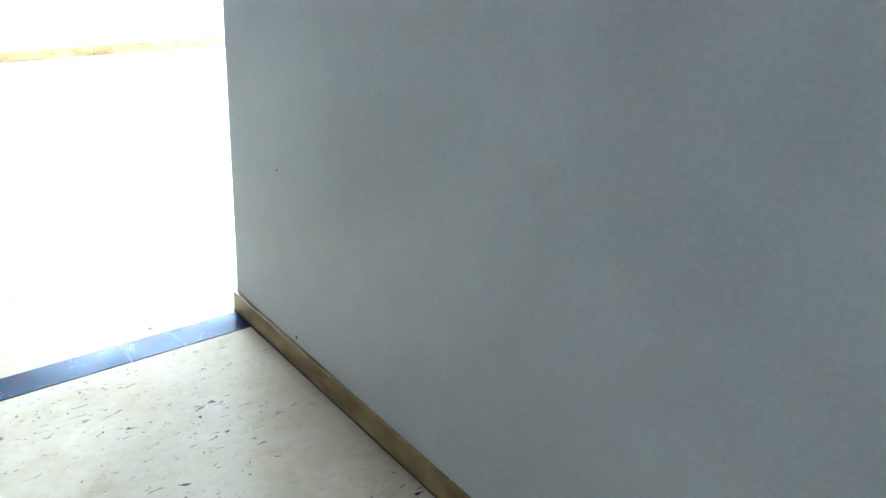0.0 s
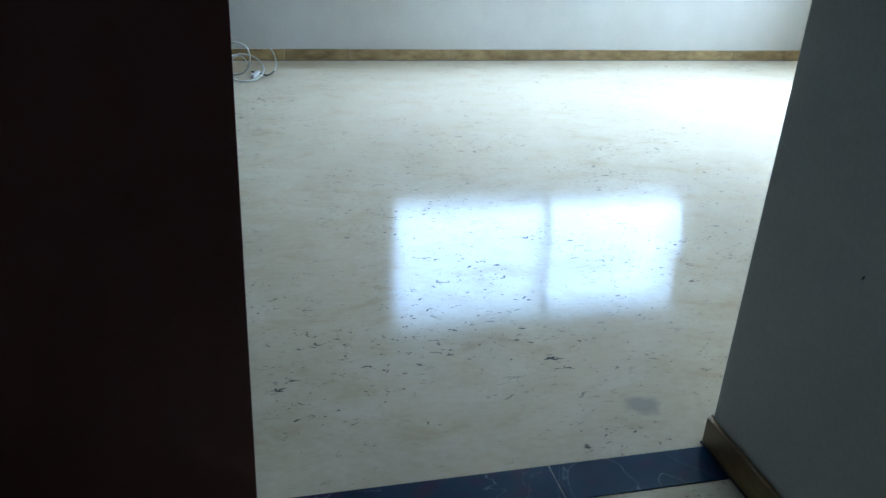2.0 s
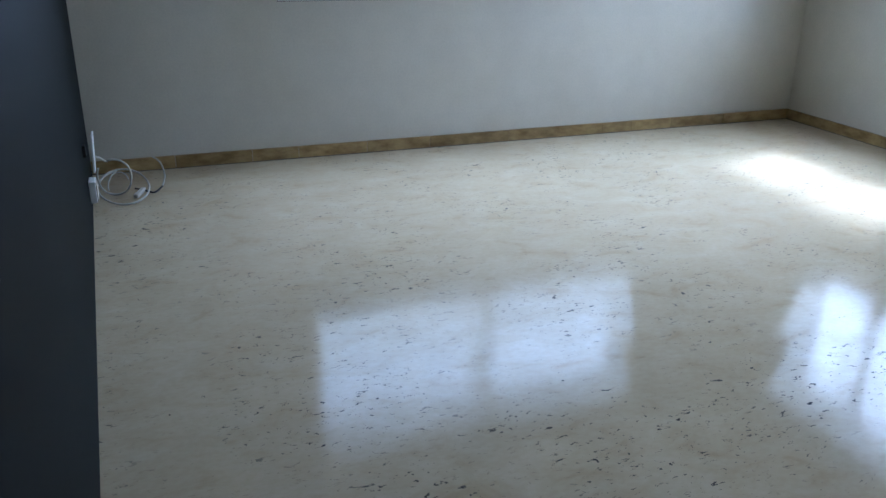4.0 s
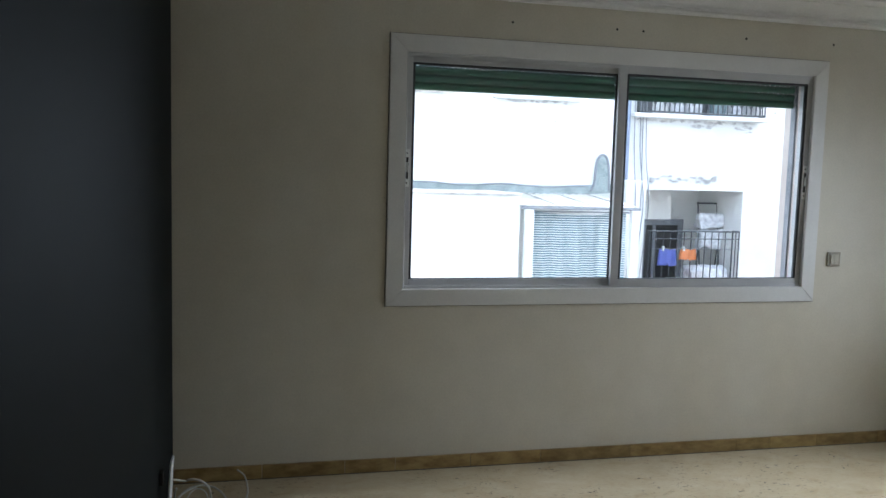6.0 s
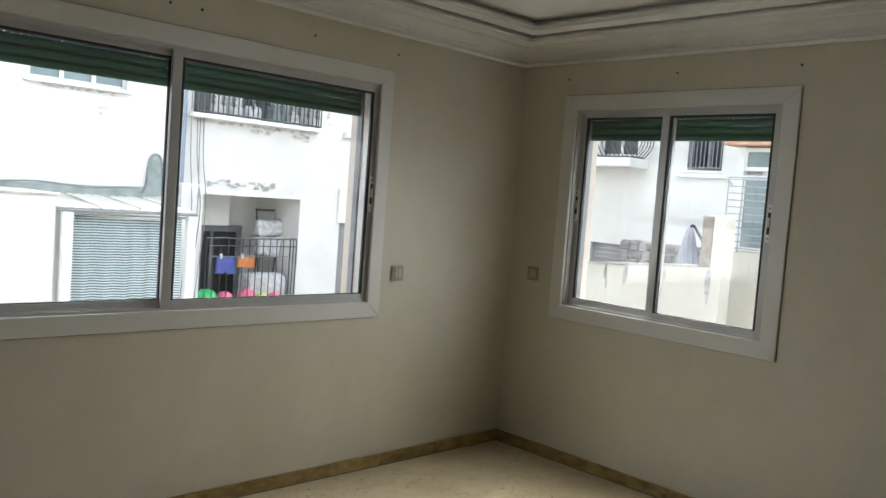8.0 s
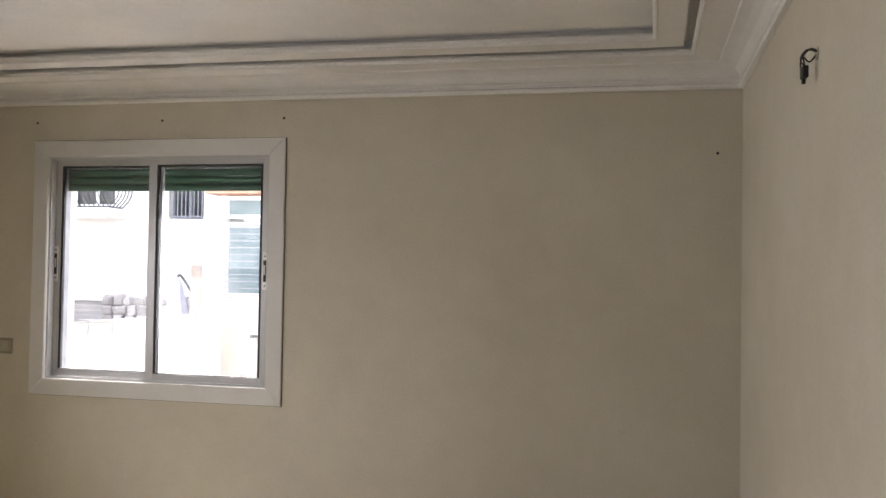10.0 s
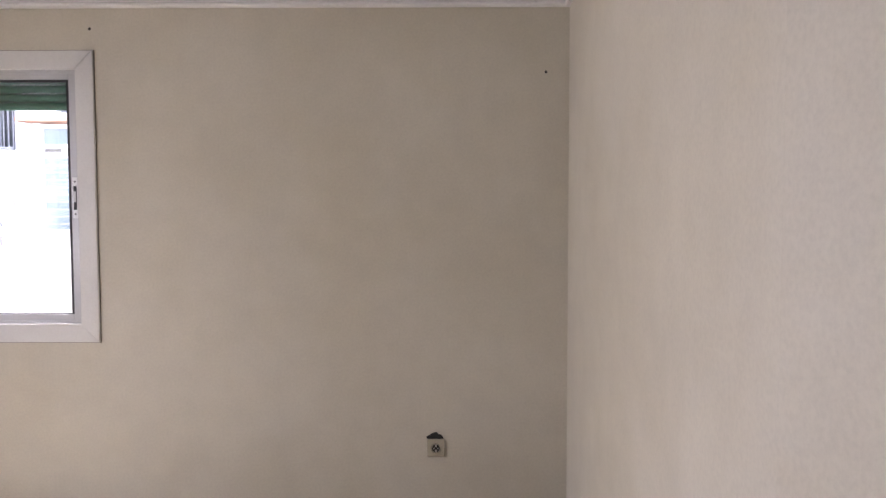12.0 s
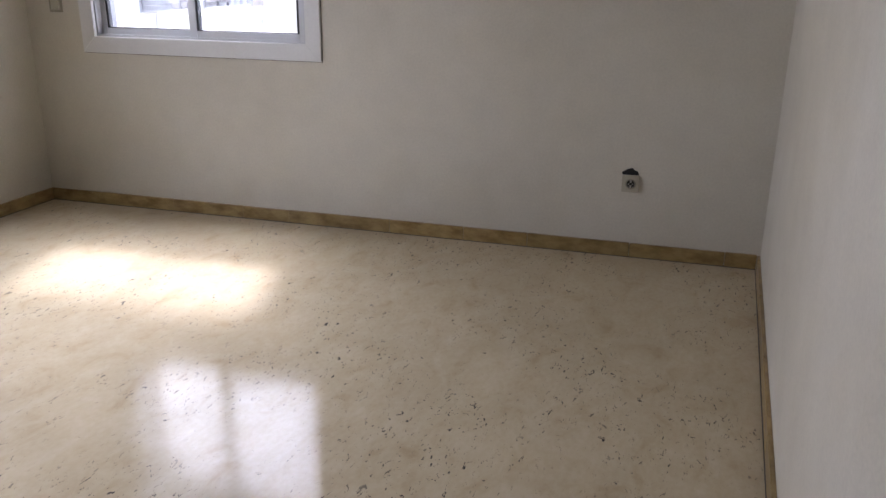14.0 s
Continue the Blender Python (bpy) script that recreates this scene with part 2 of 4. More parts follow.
M_BAND = surface("grey_green_cement_band", (0.2, 0.24, 0.23), (0.36, 0.4, 0.39), 5, 40, 0.8, 0.5)
M_IRON = surface("dark_wrought_iron", (0.03, 0.035, 0.04), (0.06, 0.065, 0.07), 12, 80, 0.5, 0.1)
M_GREYIRON = surface("grey_painted_iron", (0.17, 0.18, 0.2), (0.26, 0.27, 0.29), 12, 80, 0.5, 0.1)
M_DARKGLASS = surface("dark_room_glass", (0.03, 0.035, 0.04), (0.07, 0.075, 0.08), 2, 40, 0.08, 0.02)
M_PALEIRON = surface("pale_grey_iron", (0.24, 0.26, 0.29), (0.33, 0.35, 0.38), 12, 80, 0.5, 0.1)
M_SKYGLASS = surface("grey_pane", (0.14, 0.2, 0.215), (0.25, 0.31, 0.32), 1.5, 40, 0.1, 0.02)
M_WHITEFRAME = surface("white_window_frame", (0.7, 0.7, 0.69), (0.78, 0.78, 0.77), 4, 90, 0.45, 0.05)
M_STRIPE = striped_cloth()
M_SHEET = surface("whitish_corrugated_sheet", (0.72, 0.71, 0.68), (0.84, 0.83, 0.8), 2, 40, 0.6, 0.2)
M_RUBBLE = rubble()
M_STONES = surface("grey_lilac_stone", (0.2, 0.185, 0.19), (0.44, 0.41, 0.41), 5, 40, 0.9, 0.5, vary=0.45)
M_SHUT = surface("grey_metal_shutter", (0.24, 0.24, 0.25), (0.33, 0.33, 0.34), 3, 60, 0.5, 0.1)
M_LILAC = surface("lilac_grey_canvas", (0.3, 0.3, 0.36), (0.42, 0.42, 0.49), 4, 60, 0.85, 0.2)
M_CONCRETE = surface("yard_concrete", (0.32, 0.31, 0.29), (0.46, 0.45, 0.42), 0.6, 30, 0.9, 0.4)
M_ORANGE = surface("orange_cloth", (0.75, 0.27, 0.1), (0.85, 0.36, 0.16), 8, 80, 0.9, 0.2)
M_BLUE = surface("blue_cloth", (0.12, 0.15, 0.5), (0.2, 0.24, 0.62), 8, 80, 0.9, 0.2)
M_PINK = surface("pink_plastic", (0.75, 0.12, 0.25), (0.82, 0.2, 0.33), 6, 80, 0.4, 0.05)
M_GREENPL = surface("green_plastic", (0.05, 0.5, 0.15), (0.08, 0.6, 0.22), 6, 80, 0.4, 0.05)
M_LIME = surface("lime_plastic", (0.45, 0.62, 0.2), (0.55, 0.7, 0.28), 6, 80, 0.4, 0.05)
M_CLOTH = surface("grey_white_laundry", (0.4, 0.4, 0.42), (0.75, 0.75, 0.76), 14, 90, 0.9, 0.3)
M_PIPE = surface("grey_blue_pipe", (0.2, 0.24, 0.34), (0.28, 0.32, 0.42), 6, 60, 0.5, 0.1)
M_BRICK = surface("terracotta_edge", (0.45, 0.25, 0.17), (0.58, 0.35, 0.25), 6, 60, 0.9, 0.2)
M_STONEPOST = surface("pinkish_stone", (0.24, 0.2, 0.17), (0.36, 0.31, 0.27), 12, 60, 0.9, 0.4)

# ---- mesh helpers ----


def box(bm, x0, x1, y0, y1, z0, z1, m=None, bevel=0.0):
    """Adds a box, its edges bevelled if asked."""
    vs = [bm.verts.new((x, y, z)) for x in (x0, x1) for y in (y0, y1) for z in (z0, z1)]
    fs = [bm.faces.new([vs[i] for i in q]) for q in ((0, 1, 3, 2), (4, 6, 7, 5), (0, 4, 5, 1), (2, 3, 7, 6), (0, 2, 6, 4), (1, 5, 7, 3))]
    if bevel:
        es = list({e for f in fs for e in f.edges})
        r = bmesh.ops.bevel(bm, geom=es, offset=bevel, segments=2, profile=0.5, affect="EDGES")
        vs = list({v for f in r["faces"] for v in f.verts} | {v for v in vs if v.is_valid})
    if m is not None:
        bmesh.ops.transform(bm, matrix=m, verts=[v for v in vs if v.is_valid])
    return bm


def one_box(x0, x1, y0, y1, z0, z1, bevel=0.0):
    return box(bmesh.new(), x0, x1, y0, y1, z0, z1, None, bevel)


def rod(bm, a, b, r, n=8):
    a, b = Vector(a), Vector(b)
    q = (b - a).to_track_quat("Z", "Y").to_matrix().to_4x4()
    rings = []
    for p in (a, b):
        rings.append([bm.verts.new(p + q @ Vector((r * math.cos(2 * math.pi * i / n), r * math.sin(2 * math.pi * i / n), 0))) for i in range(n)])
    for i in range(n):
        bm.faces.new((rings[0][i], rings[0][(i + 1) % n], rings[1][(i + 1) % n], rings[1][i]))
    bm.faces.new(rings[0][::-1])
    bm.faces.new(rings[1])
    return bm


def tube(bm, pts, r, n=6):
    """A round tube along points."""
    pts = [Vector(p) for p in pts]
    rings = []
    for i, p in enumerate(pts):
        d = (pts[min(i + 1, len(pts) - 1)] - pts[max(i - 1, 0)]).normalized()
        q = d.to_track_quat("Z", "Y").to_matrix()
        rings.append([bm.verts.new(p + q @ Vector((r * math.cos(2 * math.pi * k / n), r * math.sin(2 * math.pi * k / n), 0))) for k in range(n)])
    for a, b in zip(rings, rings[1:]):
        # match the nearest vertices so that the tube does not twist
        s = min(range(n), key=lambda k: (b[k].co - a[0].co).length)
        for k in range(n):
            bm.faces.new((a[k], a[(k + 1) % n], b[(k + 1 + s) % n], b[(k + s) % n]))
    bm.faces.new(rings[0][::-1])
    bm.faces.new(rings[-1])
    return bm


def smooth_path(pts, n=8):
    """Points of a smooth line through pts."""
    pts = [Vector(p) for p in pts]
    out = []
    for i in range(len(pts) - 1):
        p0, p1, p2, p3 = pts[max(i - 1, 0)], pts[i], pts[i + 1], pts[min(i + 2, len(pts) - 1)]
        for k in range(n):
            t = k / n
            out.append(0.5 * (2 * p1 + (p2 - p0) * t + (2 * p0 - 5 * p1 + 4 * p2 - p3) * t * t + (3 * p1 - p0 - 3 * p2 + p3) * t ** 3))
    return out + [pts[-1]]


def holed(u0, u1, z0, z1, thick, holes):
    """An upright slab from v = 0 to v = thick with rectangular openings (u0, u1, z0, z1) that go through it."""
    bm = bmesh.new()
    us = sorted({u0, u1, *[h[0] for h in holes], *[h[1] for h in holes]})
    zs = sorted({z0, z1, *[h[2] for h in holes], *[h[3] for h in holes]})
    grid = {}

    def vert(u, v, z):
        if (u, v, z) not in grid:
            grid[(u, v, z)] = bm.verts.new((u, v, z))
        return grid[(u, v, z)]

    def full(i, j):
        if not (0 <= i < len(us) - 1 and 0 <= j < len(zs) - 1):
            return False
        u, z = (us[i] + us[i + 1]) / 2, (zs[j] + zs[j + 1]) / 2
        return not any(h[0] < u < h[1] and h[2] < z < h[3] for h in holes)

    for i in range(len(us) - 1):
        for j in range(len(zs) - 1):
            if not full(i, j):
                continue
            a, b, c, d = us[i], us[i + 1], zs[j], zs[j + 1]
            bm.faces.new([vert(a, 0, c), vert(b, 0, c), vert(b, 0, d), vert(a, 0, d)])
            bm.faces.new([vert(a, thick, d), vert(b, thick, d), vert(b, thick, c), vert(a, thick, c)])
            if not full(i - 1, j):
                bm.faces.new([vert(a, thick, c), vert(a, 0, c), vert(a, 0, d), vert(a, thick, d)])
            if not full(i + 1, j):
                bm.faces.new([vert(b, 0, c), vert(b, thick, c), vert(b, thick, d), vert(b, 0, d)])
            if not full(i, j - 1):
                bm.faces.new([vert(a, 0, c), vert(a, thick, c), vert(b, thick, c), vert(b, 0, c)])
            if not full(i, j + 1):
                bm.faces.new([vert(a, 0, d), vert(b, 0, d), vert(b, thick, d), vert(a, thick, d)])
    return bm


def made(name, bm, material, smooth=False):
    me = bpy.data.meshes.new(name)
    bmesh.ops.recalc_face_normals(bm, faces=bm.faces)
    if smooth:
        for f in bm.faces:
            f.smooth = True
    bm.to_mesh(me)
    bm.free()
    me.materials.append(material)
    return new(name, me)


def part(name, bm, material, parent, label="", smooth=False):
    ob = made(name, bm, material, smooth)
    ob.parent = parent
    return tagged(ob, label)


def thing(name, m, label, category, group="", kind=""):
    ob = new(name)
    ob.empty_display_size = 0.1
    ob.matrix_world = m
    return tagged(ob, label, category, group, kind)


def structure(name, bm, material, label, category, smooth=False):
    return tagged(made(name, bm, material, smooth), label, category, kind="structure")


# ---- the room's shell ----
XW0, XW1 = -4.575, -4.47      # west wall's face at the north and the south end
YS, YH = -3.955, -4.085       # south wall's two faces
XR = -3.472                   # hall wall beside the opening
TOP = 2.95
N_HOLE = (-3.53, -1.093, 0.885, 2.19)
E_HOLE = (0.375, 1.755, 0.885, 2.19)
THICK = 0.28

ob = structure("wall_north", holed(-4.9, 0.28, -0.1, TOP, THICK, [N_HOLE]), M_WALL, "off-white painted wall with a wide window opening", "wall")
ob = structure("wall_east", holed(0.001, 3.9569, -0.1, TOP, THICK, [E_HOLE]), M_WALL, "off-white painted wall with a window opening", "wall")
ob.matrix_world = pose(0, 0, 0, 0, 0, -90)


def south_y(x):
    """The south wall runs slightly askew."""
    return -3.957 - 0.044 * x if x > -2.7 else YS + (x - XR) / (-2.7 - XR) * (-3.8382 - YS)


def prism(corners, z0, z1):
    """An upright block over a plan outline."""
    bm = bmesh.new()
    low = [bm.verts.new((x, y, z0)) for x, y in corners]
    high = [bm.verts.new((x, y, z1)) for x, y in corners]
    bm.faces.new(low)
    bm.faces.new(high[::-1])
    n = len(corners)
    for i in range(n):
        bm.faces.new((low[i], high[i], high[(i + 1) % n], low[(i + 1) % n]))
    return bm


structure("wall_south", prism([(0.28, YH), (0.28, -3.957), (-0.001, south_y(0)), (-2.7, south_y(-2.7)), (XR, YS), (XR, YH)], -0.1, TOP), M_WALL, "plain off-white painted wall", "wall")
structure("wall_lintel", one_box(XW1 + 0.001, XR - 0.001, YH + 0.001, YS - 0.001, 2.3, TOP), M_WALL, "painted lintel over the doorway", "wall")

structure("wall_west", prism([(XW0, -0.001), (XW1, YH + 0.002), (-4.9, YH + 0.002), (-4.9, -0.001)], -0.1, TOP), M_DARK, "dark charcoal painted accent wall with a soft sheen", "wall")
structure("wall_hall_dark", one_box(-6.6, XW1, YH - 0.004, YH, -0.1, TOP), M_DARKHALL, "very dark brown painted wall of the hall", "wall")
structure("wall_hall_side", box(one_box(XR - 0.003, XR + 0.14, -8.0, YH - 0.001, -0.1, TOP), XR - 0.003, XR - 0.0003, YH - 0.001, YS - 0.0005, -0.1, TOP), M_HALLWALL, "grey painted hall wall beside the opening, lightened for missing light", "wall")
ob = structure("wall_hall_west", holed(-8.0, YH - 0.005, -0.1, TOP, 0.15, []), M_HALLWALL, "plain painted wall of the hall", "wall")
ob.matrix_world = pose(-6.6, 0, 0, 0, 0, 90)
structure("wall_hall_end", one_box(-6.75, XR + 0.14, -8.15, -8.001, -0.1, TOP), M_HALLWALL, "plain painted end wall of the hall", "wall")

# floors
bm = bmesh.new()
box(bm, -4.6, 0.05, YS - 0.005, 0.05, -0.2, 0.0)
structure("floor_room", bm, M_FLOOR, "polished beige travertine floor with dark pores", "floor")
structure("floor_hall", one_box(-6.7, XR + 0.05, -8.05, YH + 0.015, -0.2, 0.0), M_FLOOR, "polished beige travertine floor of the hall", "floor")
thr = thing("threshold", pose(0, 0, 0), "dark blue-black veined marble threshold strip", "threshold", kind="structure")
for a, b in ((XW1 + 0.002, -3.862), (-3.858, XR - 0.017)):
    part("threshold_slab", one_box(a, b, YH + 0.0165, YS - 0.0065, -0.2, 0.0015), M_SILL, thr)
part("joint", one_box(XW1 + 0.002, XR - 0.002, YH + 0.0155, YS - 0.0055, -0.2, -0.0008), M_JOINT, thr)

# ceiling with a stepped plaster cornice
structure("ceiling", one_box(-4.7, 0.1, YH, 0.1, 2.582, 2.9), M_CEIL, "white painted ceiling inside a stepped cornice", "ceiling")
structure("ceiling_hall", one_box(-6.7, XR + 0.1, -8.1, YH - 0.001, 2.66, 2.9), M_CEIL, "white painted ceiling of the hall", "ceiling")


def cornice():
    """The moulding's section, as distance from the wall and height, carried round the room with mitred corners."""
    section = [(0.0, 2.402), (0.018, 2.403), (0.026, 2.411), (0.024, 2.421), (0.008, 2.428), (0.01, 2.438), (0.022, 2.442), (0.025, 2.447), (0.012, 2.451),
               (0.02, 2.462), (0.043, 2.48), (0.075, 2.492), (0.115, 2.498), (0.118, 2.504), (0.234, 2.504), (0.237, 2.5), (0.245, 2.5), (0.246, 2.509),
               (0.252, 2.511), (0.252, 2.523), (0.2, 2.526), (0.2, 2.572), (0.286, 2.572), (0.286, 2.528), (0.292, 2.525), (0.402, 2.525), (0.405, 2.521),
               (0.414, 2.521), (0.415, 2.532), (0.422, 2.534), (0.422, 2.549), (0.37, 2.552), (0.37, 2.584)]
    bm = bmesh.new()
    rings = []
    for d, z in section:
        rings.append([bm.verts.new(p) for p in ((XW0 + d, -d, z), (-d, -d, z), (-d, -3.957 + d, z), (-2.7 + d, -3.8382 + d, z), (XW1 + d, -3.8382 + d, z))])
    for a, b in zip(rings, rings[1:]):
        for i in range(5):
            bm.faces.new((a[i], a[(i + 1) % 5], b[(i + 1) % 5], b[i]))
    return bm


structure("cornice", cornice(), M_PLASTER, "white stepped plaster cornice with a cove and grooves", "cornice")


# ---- windows ----
def window(name, m, u0, u1, z0, z1, split, label, jamb=0.072):
    """A two-leaf sliding window: trim on the wall, fixed frame, two sashes, glass, latches, and a roller shutter outside. u to the right, v outwards."""
    w = thing(name, m, label, "window", kind="structure")
    t, lip = 0.085, 0.012
    # mitred trim boards
    trim = thing("window_trim", pose(0, 0, 0), "", "")
    trim.parent = w
    bm = bmesh.new()
    o = [(u0, z0), (u1, z0), (u1, z1), (u0, z1)]
    i_ = [(u0 + t, z0 + t), (u1 - t, z0 + t), (u1 - t, z1 - t), (u0 + t, z1 - t)]
    for k in range(4):
        bm = bmesh.new()
        q = [o[k], o[(k + 1) % 4], i_[(k + 1) % 4], i_[k]]
        f = [bm.verts.new((a, -lip, b)) for a, b in q]
        g = [bm.verts.new((a, 0.006, b)) for a, b in q]
        bm.faces.new(f)
        bm.faces.new(g[::-1])
        for j in range(4):
            bm.faces.new((f[j], g[j], g[(j + 1) % 4], f[(j + 1) % 4]))
        bmesh.ops.bevel(bm, geom=[e for e in bm.edges if all(v.co.y < 0 for v in e.verts)], offset=0.003, segments=2, affect="EDGES")
        part("trim_board", bm, M_TRIM, trim)
    # thin dark strips stand in for the shadow gap along the trim's outer edge
    bm = bmesh.new()
    for q in ((u0 - 0.003, u0 - 0.0002, z0 - 0.003, z1 + 0.003), (u1 + 0.0002, u1 + 0.003, z0 - 0.003, z1 + 0.003), (u0 - 0.0002, u1 + 0.0002, z1 + 0.0002, z1 + 0.003), (u0 - 0.0002, u1 + 0.0002, z0 - 0.003, z0 - 0.0002)):
        box(bm, q[0], q[1], -0.0012, 0.004, q[2], q[3])
    part("trim_shade_line", bm, M_SHADE_DIRT, trim, "dark line painted for the shadow gap round the trim")
    a0, a1, b0, b1 = u0 + 0.022, u1 - 0.022, z0 + 0.026, z1 - 0.026
    # fixed frame with its two tracks
    bm = bmesh.new()
    fw = 0.072
    box(bm, a0, a1, 0.0065, 0.125, b0, b0 + fw - 0.012, None, 0.002)
    box(bm, a0, a1, 0.0065, 0.125, b1 - fw + 0.008, b1, None, 0.002)
    box(bm, a0, a0 + fw, 0.0065, 0.125, b0 + fw - 0.012, b1 - fw + 0.008, None, 0.002)
    box(bm, a1 - jamb, a1, 0.0065, 0.125, b0 + fw - 0.012, b1 - fw + 0.008, None, 0.002)
    for v in (0.0085, 0.042, 0.078):
        box(bm, a0 + fw, a1 - jamb, v, v + 0.004, b0 + fw - 0.012, b0 + fw)
        box(bm, a0 + fw, a1 - jamb, v, v + 0.004, b1 - fw - 0.004, b1 - fw + 0.008)
    part("window_frame", bm, M_ALU, w)
    zb, zt = b0 + fw - 0.008, b1 - fw + 0.004
    s0, s1 = a0 + fw - 0.012, a1 - jamb + 0.012
    for side, p0, p1, v in (("left", s0, split + 0.018, 0.048), ("right", split - 0.04, s1, 0.014)):
        st, rail = (0.045, 0.04)
        leaf = thing("window_sash", pose(0, 0, 0), "", "")
        leaf.parent = w
        bm = bmesh.new()
        d = 0.024
        box(bm, p0, p0 + st, v, v + d, zb, zt, None, 0.002)
        box(bm, p1 - st, p1, v, v + d, zb, zt, None, 0.002)
        box(bm, p0 + st, p1 - st, v, v + d, zb, zb + rail, None, 0.002)
        box(bm, p0 + st, p1 - st, v, v + d, zt - rail + 0.006, zt, None, 0.002)
        part("sash_frame", bm, M_ALU, leaf)
        g0, g1, h0, h1 = p0 + st, p1 - st, zb + rail, zt - rail + 0.006
        bm = bmesh.new()
        k = 0.012
        box(bm, g0, g0 + k, v + 0.003, v + 0.021, h0, h1)
        box(bm, g1 - k, g1, v + 0.003, v + 0.021, h0, h1)
        box(bm, g0 + k, g1 - k, v + 0.003, v + 0.021, h0, h0 + 0.004)
        box(bm, g0 + k, g1 - k, v + 0.003, v + 0.021, h1 - k, h1)
        part("gasket", bm, M_RUBBER, leaf, "black rubber gasket")
        pane = part("pane", one_box(g0 + 0.004, g1 - 0.004, v + 0.009, v + 0.014, h0 + 0.002, h1 - 0.004), M_GLASS, leaf, "clear glass pane")
        pane.visible_shadow = False
        # recessed latch on the outer stile
        c = p0 + 0.022 if side == "left" else p1 - (0.024 if jamb > 0.06 else 0.031)
        zc = (z0 + z1) / 2 + (0.02 if side == "left" else 0.0)
        bm = bmesh.new()
        box(bm, c - 0.013, c + 0.013, v - 0.005, v - 0.0005, zc - 0.095, zc + 0.095, None, 0.0015)
        part("latch_plate", bm, M_PLUG, leaf, "white latch plate")
        bm = bmesh.new()
        box(bm, c - 0.0075, c + 0.0075, v - 0.0065, v - 0.0052, zc - 0.055, zc + 0.055)
        rod(bm, (c, v - 0.0075, zc + 0.075), (c, v - 0.004, zc + 0.075), 0.004)
        rod(bm, (c, v - 0.0075, zc - 0.075), (c, v - 0.004, zc - 0.075), 0.004)
        part("latch_slot", bm, M_BLACK, leaf, "dark latch slot")
        box(bm := bmesh.new(), c - 0.004, c + 0.005, v - 0.013, v - 0.0066, zc - 0.02, zc + 0.03, None, 0.001)
        part("latch_tongue", bm, M_STEEL, leaf)
    # rendered outer reveal and sill
    rv = bmesh.new()
    box(rv, a0 - 0.001, a0 + 0.03, 0.127, THICK + 0.004, b0 + 0.02, b1)
    box(rv, a1 - 0.03, a1 + 0.001, 0.127, THICK + 0.004, b0 + 0.02, b1)
    part("outer_reveal", rv, M_REVEAL, w, "beige rendered outer reveal")
    part("outer_sill", one_box(a0, a1, 0.127, THICK + 0.05, b0 - 0.005, b0 + 0.019, 0.004), M_REVEAL, w)
    # roller shutter, drawn a little way down
    sh = thing("roller_shutter", pose(0, 0, 0), "", "")
    sh.parent = w
    tagged(sh, "green plastic roller shutter, nearly fully raised")
    pitch, bottom = 0.0416, 1.962
    bm = None
    for k in range(6):
        z = bottom + k * pitch
        bm = bmesh.new()
        face = [(0.199, 0.0), (0.195, 0.005), (0.192, 0.013), (0.191, 0.02), (0.192, 0.027), (0.196, 0.0335), (0.201, 0.0365), (0.206, 0.0365), (0.206, 0.0)]
        ends = [[bm.verts.new((u, y, z + h)) for y, h in face] for u in (a0 + 0.032, a1 - 0.032)]
        n = len(face)
        for i in range(n):
            bm.faces.new((ends[0][i], ends[0][(i + 1) % n], ends[1][(i + 1) % n], ends[1][i]))
        bm.faces.new(ends[0][::-1])
        bm.faces.new(ends[1])
        part("shutter_slat", bm, M_GREEN, sh)
        if k == 5:
            break
        # hinge strips in black, so that the shade between slats is in their colour
        bm = bmesh.new()
        u = a0 + 0.032
        while u < a1 - 0.06:
            wide, gap = (0.024, 0.008) if k >= 2 or (k == 1 and u > (a0 + a1) / 2) else (0.3, 0.002)
            box(bm, u, min(u + wide, a1 - 0.032), 0.202, 0.2055, z + 0.0366, z + pitch - 0.0001)
            box(bm, min(u + wide, a1 - 0.033), min(u + wide + gap, a1 - 0.032), 0.2022, 0.2052, z + 0.0366, z + pitch - 0.0038)
            u += wide + gap
        part("shaded_slat_hinge", bm, M_BLACK, sh)
    part("shutter_box", one_box(a0 + 0.031, a1 - 0.031, 0.127, THICK, b1 - 0.03, b1 - 0.001), M_GREEN, sh)
    part("shutter_guide", one_box(a0 + 0.0305, a0 + 0.042, 0.175, 0.215, b0 + 0.02, b1 - 0.031), M_GREYIRON, w)
    part("shutter_guide", one_box(a1 - 0.042, a1 - 0.0305, 0.175, 0.215, b0 + 0.02, b1 - 0.031), M_GREYIRON, w)
    return w


window("window_1", pose(0, 0, 0), -3.553, -1.073, 0.859, 2.211, -2.285, "wide two-leaf sliding window in white aluminium with green shutter", 0.055)
window("window_2", pose(0, 0, 0, 0, 0, -90), 0.355, 1.776, 0.865, 2.211, 1.055, "two-leaf sliding window in white aluminium with green shutter")


